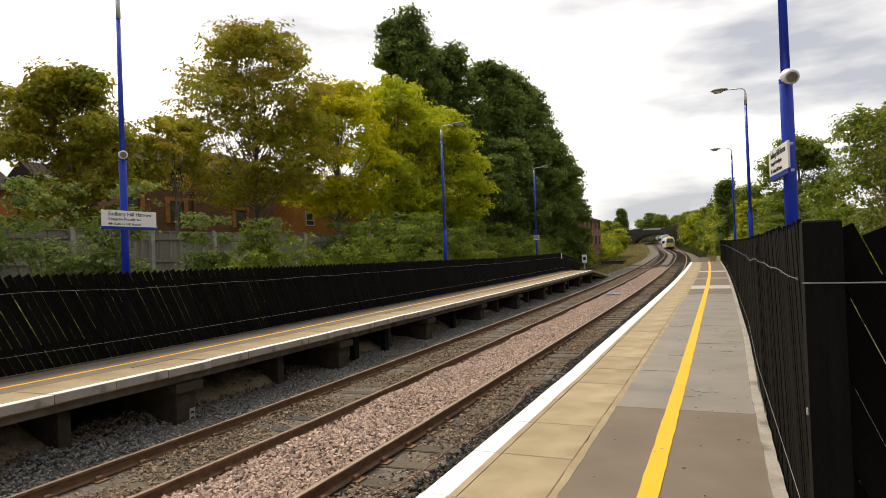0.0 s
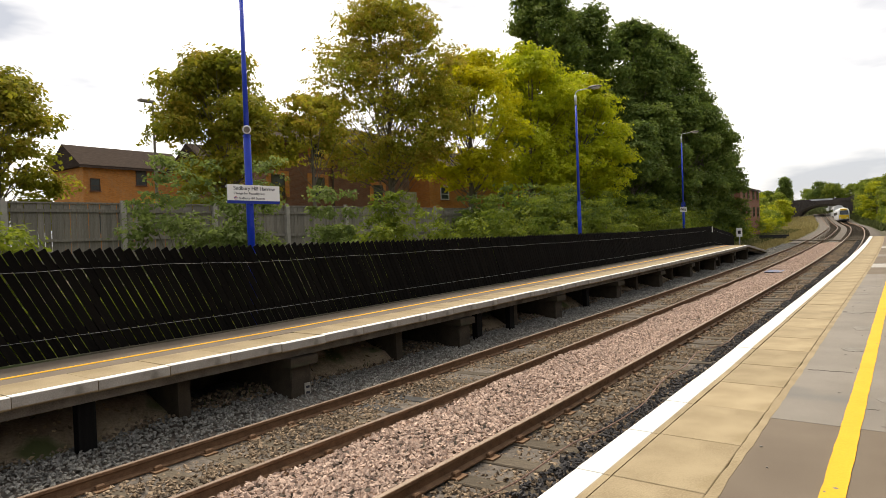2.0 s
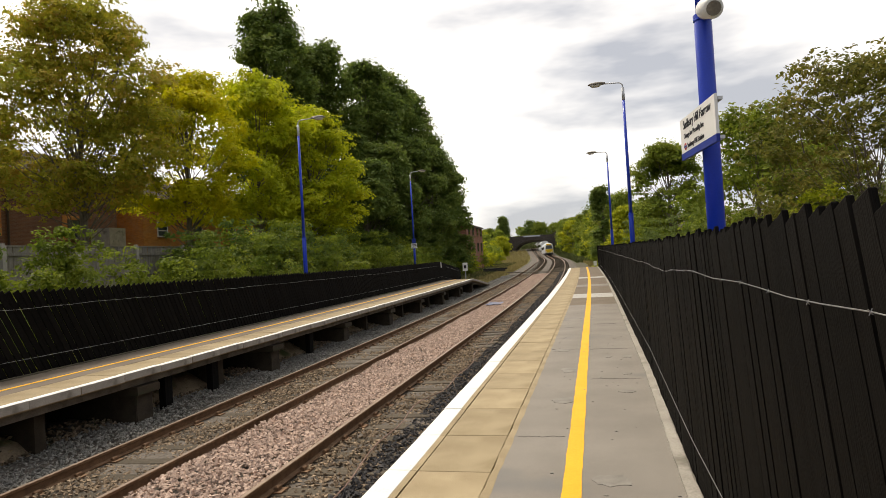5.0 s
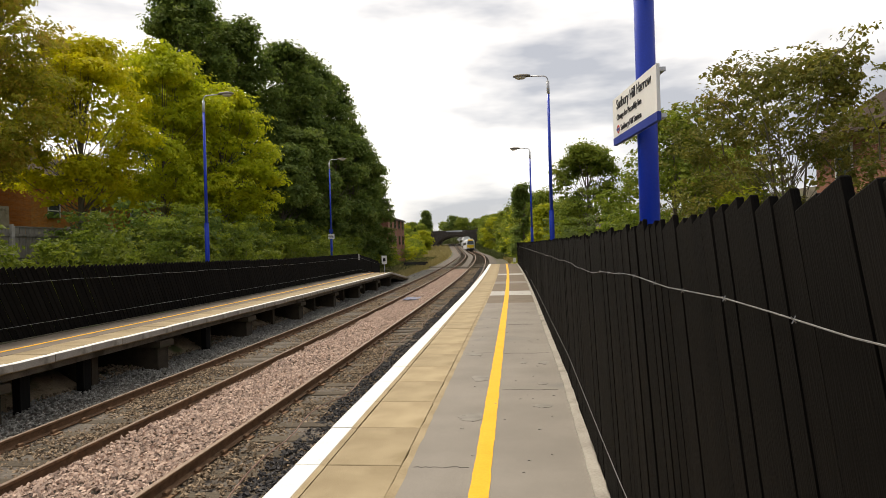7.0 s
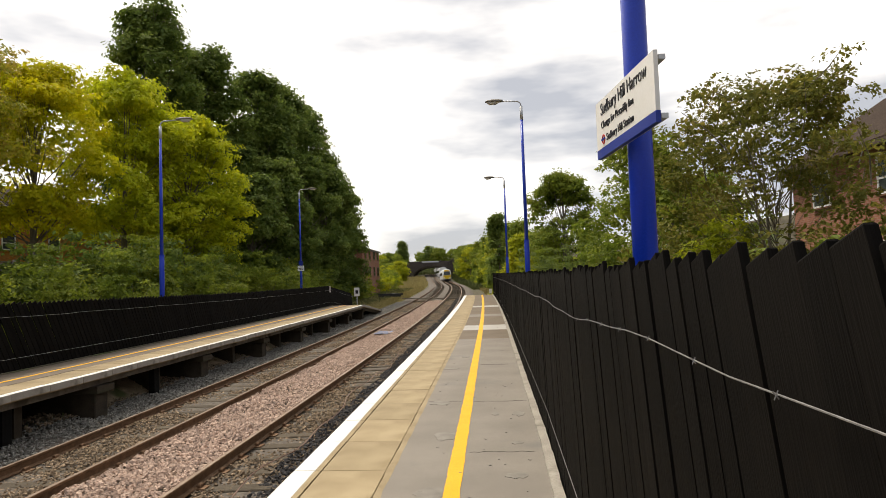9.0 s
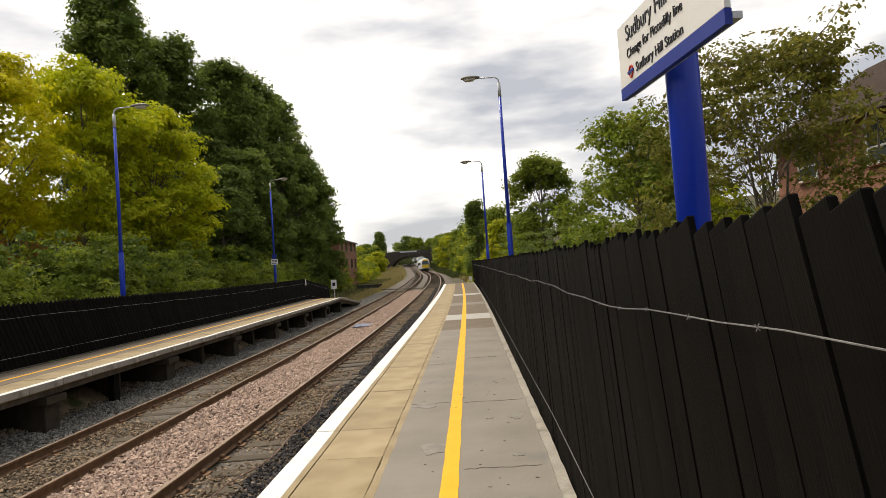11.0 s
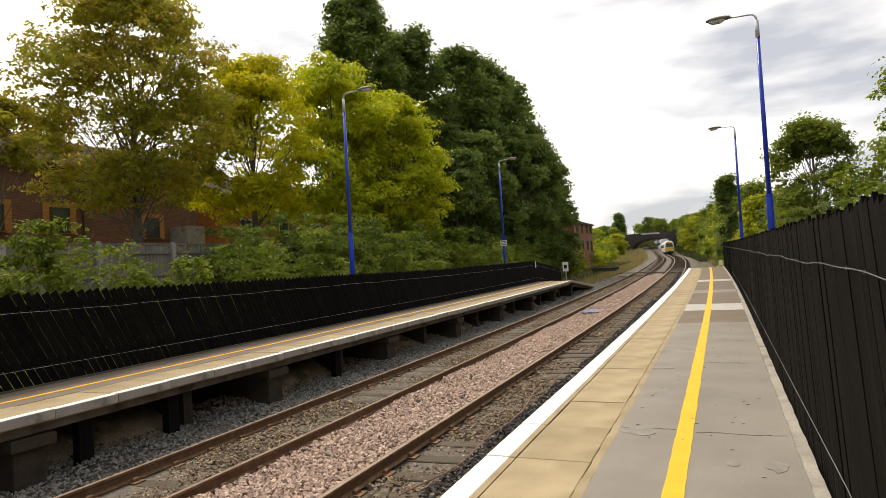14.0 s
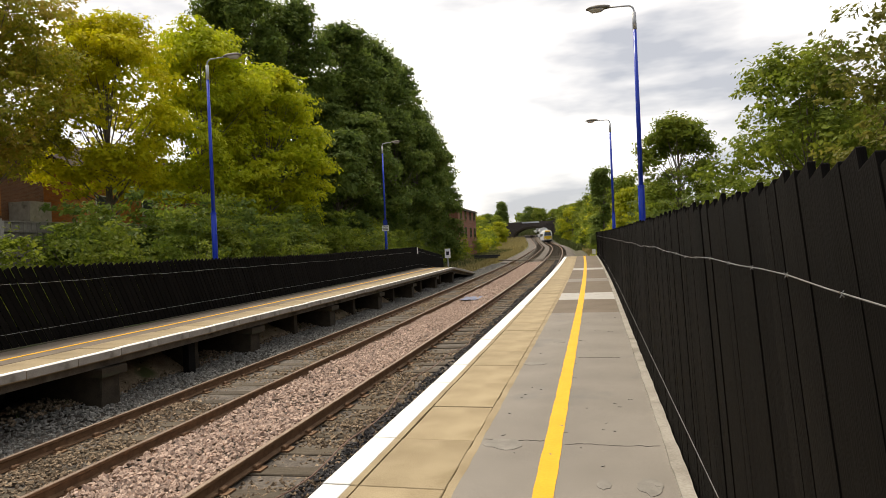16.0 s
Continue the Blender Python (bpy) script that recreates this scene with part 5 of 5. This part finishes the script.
# ---- road bridge over the line ----
bridge = thing("road_bridge", "dark brick arch bridge carrying a road over the railway", "bridge")
BX, BY, BZ, SPAN, CROWN, SPRING, DECK = -19.2, 235.0, climb(235), 6.6, 6.9, 4.0, 8.1
ab = Build()
arc = [(BX + SPAN * math.cos(a), SPRING + (CROWN - SPRING) * math.sin(a)) for a in [math.pi * i / 24 for i in range(25)]]
outer = [(x, DECK) for x, _ in arc]
for yy in (BY, BY + 9):
    ab.v += [(x, yy, z) for x, z in arc] + [(x, yy, z) for x, z in outer]
for i in range(24):
    ab.f += [(i, i + 1, 26 + i, 25 + i), (50 + i, 75 + i, 76 + i, 51 + i), (i, 50 + i, 51 + i, i + 1)]
part("arch", ab, M["brick_bridge"], bridge)
for x0, x1 in ((BX + SPAN, 25), (-66, BX - SPAN)):
    part("abutment", Build().box(x0, x1, BY, BY + 9, -1, DECK), M["brick_bridge"], bridge)
part("parapet", Build().box(-66, 25, BY - 0.12, BY + 0.3, DECK - 0.15, DECK + 1.0), M["brick_bridge"], bridge)
part("parapet", Build().box(-66, 25, BY + 8.7, BY + 9.1, DECK + 0.004, DECK + 1.0), M["brick_bridge"], bridge)
rg = Build()
for i in range(24):
    (xa, za), (xb, zb) = arc[i], arc[i + 1]
    o = 0.55
    da, db = (xa - BX, za - SPRING + 1.2), (xb - BX, zb - SPRING + 1.2)
    na, nb = math.hypot(*da), math.hypot(*db)
    rg.add([(xa, BY - 0.1, za), (xb, BY - 0.1, zb), (xb + o * db[0] / nb, BY - 0.1, zb + o * db[1] / nb), (xa + o * da[0] / na, BY - 0.1, za + o * da[1] / na)], [(0, 1, 2, 3)])
    rg.add([(xa, BY - 0.1, za), (xb, BY - 0.1, zb), (xb, BY, zb), (xa, BY, za)], [(3, 2, 1, 0)])
part("arch_ring", rg, M["concrete_dark"], bridge, "paler ring of arch bricks")
part("road_barrier", Build().box(-23, -17, BY - 0.2, BY - 0.13, DECK + 0.55, DECK + 1.05), M["galvanised"], bridge, "pale metal panel on the parapet")

# ---- train coming round the bend ----
def train_car(y, front, label):
    x0, y0, z0 = on((RAIL_X[0] + RAIL_X[1]) / 2, y, RAIL_Z[0])
    t = thing("train_car", label, "train", "cars of the train", at=pose(x0, y0, z0) @ Matrix.Rotation(along(y + 11), 4, "Z"))
    sec = [(-1.3, 0.55), (-1.36, 1.1), (-1.36, 2.3), (-1.18, 3.1), (-0.8, 3.55), (0, 3.7), (0.8, 3.55), (1.18, 3.1), (1.36, 2.3), (1.36, 1.1), (1.3, 0.55)]
    b = Build()
    k = len(sec)
    sl = ((0.0, 0.86, 0.93), (0.25, 0.95, 0.98), (0.9, 1.0, 1.0), (22.8, 1.0, 1.0)) if front else ((0.0, 1.0, 1.0), (22.8, 1.0, 1.0))
    for d, fx, fz in sl:
        b.v += [(x * fx, d + (0.5 * max(0, (z - 1.5) / 2.2) if front and d < 0.5 else 0), 0.55 + (z - 0.55) * fz) for x, z in sec]
    for i in range(len(sl) - 1):
        b.f += [(i * k + j, i * k + (j + 1) % k, (i + 1) * k + (j + 1) % k, (i + 1) * k + j) for j in range(k)]
    b.f += [tuple(range(k)), tuple(range((len(sl) - 1) * k, len(sl) * k))[::-1]]
    body = part("body", b, M["train_white"], t, "white car body")
    for s in (-1, 1):
        part("window_band", Build().box(min(s * 1.345, s * 1.375), max(s * 1.345, s * 1.375), 2.4, 21.8, 1.75, 2.55), M["train_glass"], body, "dark side window band")
    part("underframe", Build().box(-1.15, 1.15, 0.5, 22.3, 0.2, 0.58), M["train_dark"], t)
    for yy in (3.2, 5.6, 17.2, 19.6):
        part("wheelset", Build().tube([(-0.8, yy, 0.42), (0.8, yy, 0.42)], 0.42, 16), M["train_dark"], t)
    if front:
        part("yellow_front", Build().add([(-1.06, -0.03, 0.75), (1.06, -0.03, 0.75), (1.12, -0.02, 1.75), (-1.12, -0.02, 1.75)] + [(-1.06, 0.1, 0.75), (1.06, 0.1, 0.75), (1.12, 0.15, 1.75), (-1.12, 0.15, 1.75)],
             [(0, 1, 2, 3), (4, 7, 6, 5), (0, 4, 5, 1), (1, 5, 6, 2), (2, 6, 7, 3), (3, 7, 4, 0)]), M["train_yellow"], body, "yellow warning panel")
        part("yellow_brow", Build().box(-0.75, 0.75, 0.22, 0.5, 2.95, 3.4, bevel=0.05), M["train_yellow"], body, "yellow panel above the windscreen")
        part("windscreen", Build().add([(-1.0, -0.03, 1.9), (1.0, -0.03, 1.9), (0.86, 0.26, 2.92), (-0.86, 0.26, 2.92), (-1.0, 0.1, 1.9), (1.0, 0.1, 1.9), (0.86, 0.4, 2.92), (-0.86, 0.4, 2.92)],
             [(0, 1, 2, 3), (4, 7, 6, 5), (0, 4, 5, 1), (1, 5, 6, 2), (2, 6, 7, 3), (3, 7, 4, 0)]), M["train_glass"], body, "dark windscreen")
        for s in (-0.78, 0.78):
            part("headlight", Build().tube([(s, -0.07, 0.98), (s, 0.05, 0.98)], 0.16, 12), M["headlight"], body, "clear round headlight")
        part("coupler", Build().box(-0.2, 0.2, -0.35, 0.3, 0.4, 0.72, bevel=0.03), M["train_dark"], t)
        part("skirt", Build().box(-1.1, 1.1, 0.0, 0.4, 0.22, 0.68), M["train_dark"], t)
    return t


train_car(198, True, "white train car with yellow front and dark windows on the track")
train_car(221.5, False, "white train car with dark window band coupled behind")
train_car(245, False, "white train car with dark window band coupled behind")

# stack of old timbers and a boarded crossing by the line
ox, oy, oz = on(-9.6, 84, -1.1)
pile = thing("timber_pile", "heap of old dark sleepers lying in the grass", "timber pile", at=pose(ox, oy, oz, 0, 0, 30))
rp = random.Random(4)
for i in range(7):
    part("timber", Build().box(-1.3, 1.3, -0.13, 0.13, 0, 0.22, bevel=0.01), M["sleeper_black"], pile, at=pose(rp.uniform(-0.3, 0.3), 0.3 * (i % 4) - 0.4, 0.1 + 0.23 * (i // 4), 0, 0, rp.uniform(-12, 12)))
crossing = thing("boarded_crossing", "grey boarded foot crossing laid between the rails", "crossing", at=pose(*on(-3.2, 72, -0.87)))
for i in range(5):
    part("board", Build().box(-3.6, 3.4, -0.14, 0.14, -0.03, 0.04, bevel=0.006), M["sleeper"], crossing, at=pose(0, 0.3 * i - 0.6, 0.0, 0, 1.6, 0))

# ---- pieces of platforms and fences ----
PITCH = 0.955


def slab_mesh(x0, x1, thick, name):
    """A coping slab with a rounded nose, set a hair apart from its neighbours."""
    h = PITCH / 2 - 0.004
    pr = [(x0 + 0.03, -thick), (x0, -thick + 0.02), (x0, -0.03), (x0 + 0.012, -0.008), (x0 + 0.03, 0.0), (x1, 0.0), (x1, -thick)]
    if x1 < x0:
        pr = [(x0 - 0.03, -thick), (x0, -thick + 0.02), (x0, -0.03), (x0 - 0.012, -0.008), (x0 - 0.03, 0.0), (x1, 0.0), (x1, -thick)]
    b = Build().sweep(pr, (-h, -h + 0.006, h - 0.006, h), lambda x, y, z: (x, y, z - (0.005 if abs(y) > h - 0.001 and z > -0.01 else 0)))
    return b.mesh(name, M["coping"])


nose_m = slab_mesh(0.0, 0.235, 0.11, "edge_slab")
inner_b = Build().box(0.243, 0.80, -PITCH / 2 + 0.004, PITCH / 2 - 0.004, -0.09, 0.0, bevel=0.005).mesh("slab", M["coping"])
far_m = slab_mesh(-6.39, -7.24, 0.15, "edge_slab_opposite")
white_m = Build().box(0.004, 0.185, -PITCH / 2 + 0.006, PITCH / 2 - 0.006, -0.004, 0.0035, bevel=0.003).box(-0.003, 0.004, -PITCH / 2 + 0.006, PITCH / 2 - 0.006, -0.085, -0.002).mesh("white_edge", M["white_paint"])
white_far = Build().box(-6.53, -6.394, -PITCH / 2 + 0.006, PITCH / 2 - 0.006, -0.004, 0.0035, bevel=0.003).mesh("white_edge", M["white_paint"])
face_far = Build().box(-6.394, -6.386, -PITCH / 2 + 0.006, PITCH / 2 - 0.006, -0.12, -0.004).mesh("worn_face", M["concrete_pale"])
rq = random.Random(9)
edge = thing("platform_edge", "row of sandy concrete edge slabs with a white painted line", "platform edge", kind="structure")
edge_far = thing("platform_edge_opposite", "row of sandy concrete edge slabs with a white painted line on the opposite platform", "platform edge", kind="structure")
y = 4.37 - 15 * PITCH
while y < NEAR_END - 0.5:
    yc = y + PITCH / 2
    m = Matrix.Translation(on(0, yc, 0)) @ Matrix.Rotation(along(yc), 4, "Z") @ Matrix.Rotation(math.atan(climb(yc + 0.5) - climb(yc - 0.5)), 4, "X")
    jig = Matrix.Translation((rq.uniform(-0.004, 0.004), 0, rq.uniform(-0.004, 0.002))) @ Matrix.Rotation(rq.uniform(-0.003, 0.003), 4, "Y")
    s = part("edge_slab", nose_m, None, edge, at=m @ jig)
    part("white_paint", white_m, None, s)
    part("slab", inner_b, None, edge, at=m @ Matrix.Translation((0, rq.uniform(-0.004, 0.004), rq.uniform(-0.004, 0.002))))
    y += PITCH
y = -9.0
while y < 53.0:
    yc = y + PITCH / 2
    m = Matrix.Translation(far_place(0, yc, FZ)) @ Matrix.Rotation(along(yc), 4, "Z") @ Matrix.Rotation(math.atan(far_place(0, yc + 0.5, 0)[2] - far_place(0, yc - 0.5, 0)[2]), 4, "X")
    s = part("edge_slab", far_m, None, edge_far, at=m @ Matrix.Translation((rq.uniform(-0.006, 0.006), 0, rq.uniform(-0.006, 0.004))))
    part("white_paint", white_far, None, s)
    part("worn_face", face_far, None, s)
    y += PITCH

board_m = [Build().box(-0.009, 0.009, -0.0445 - 0.0008 * i, 0.0445 + 0.0008 * i, -0.02, 1.0, bevel=0.002).mesh("fence_board", M["fence_black"]) for i in range(4)]


narrow_m = [Build().box(-0.011, 0.011, -0.0585 - 0.001 * i, 0.0585 + 0.001 * i, -0.02, 1.0, bevel=0.002).mesh("fence_board", M["fence_black"]) for i in range(3)]


def boards(parent, y0, y1, x, base, height, place, lean, pitch, first, kinds, single_to):
    """Leaning boards from y0 on, single ones up to single_to; those that would start before the first post start higher up on it."""
    y, rest = y0, Build()
    while y < y1:
        rise = max(0.0, (first - y) / math.tan(radians(abs(lean)))) if lean < 0 else 0.0
        tall = height(y)
        if rise < tall - 0.1:
            long = (tall + rq.uniform(-0.012, 0.018) - rise) / math.cos(radians(lean))
            m = Matrix.Translation(place(x + rq.uniform(-0.003, 0.003), max(y, first) if lean < 0 else y, base + rise)) @ Matrix.Rotation(radians(lean + rq.uniform(-0.3, 0.3)), 4, "X") @ Matrix.Rotation(radians(rq.uniform(-1.5, 1.5)), 4, "Z")
            me = rq.choice(kinds)
            if y < single_to:
                part("fence_board", me, None, parent, at=m @ Matrix.Diagonal((1, 1, long, 1)))
            else:
                half = max(v.co.y for v in me.vertices)
                rest.box(-0.009, 0.009, -half, half, -0.02, long, m)
        y += pitch * rq.uniform(0.985, 1.015)
    tagged(part("far_boards", rest, M["fence_black"], parent), kind="stuff")


boards(near_fence, 2.3, NEAR_END + 0.3, 2.22, 0.0, lambda y: 1.64, on_fence, -18, 0.102, 2.87, board_m, 32.0)
boards(far_fence, -8.5, 53.4, -8.62, FZ, far_fence_height, far_place, 28, 0.158, -20, narrow_m, 38.0)
for i in range(13):
    x = 2.53 + i * 0.165
    long = min(1.75, (x - 2.27) / math.sin(radians(23)))
    part("fence_board", rq.choice(board_m), None, side_fence, at=pose(x, 2.85, 0) @ Matrix.Rotation(radians(-23), 4, "Y") @ Matrix.Rotation(radians(90), 4, "Z") @ Matrix.Diagonal((1, 1.62, long, 1)))
pale_m = [Build().box(-0.012, 0.012, -0.068, 0.068, 0.0, 1.72 + 0.02 * i).mesh("pale", M["timber_grey"]) for i in range(3)]
y = 0.05
while y < 51.9:
    part("pale", rq.choice(pale_m), None, garden_fence, at=pose(GF_X, y, 1.0 + 0.006 * (y - 10), rq.uniform(-0.7, 0.7), 0, rq.uniform(-5, 5)))
    y += 0.15
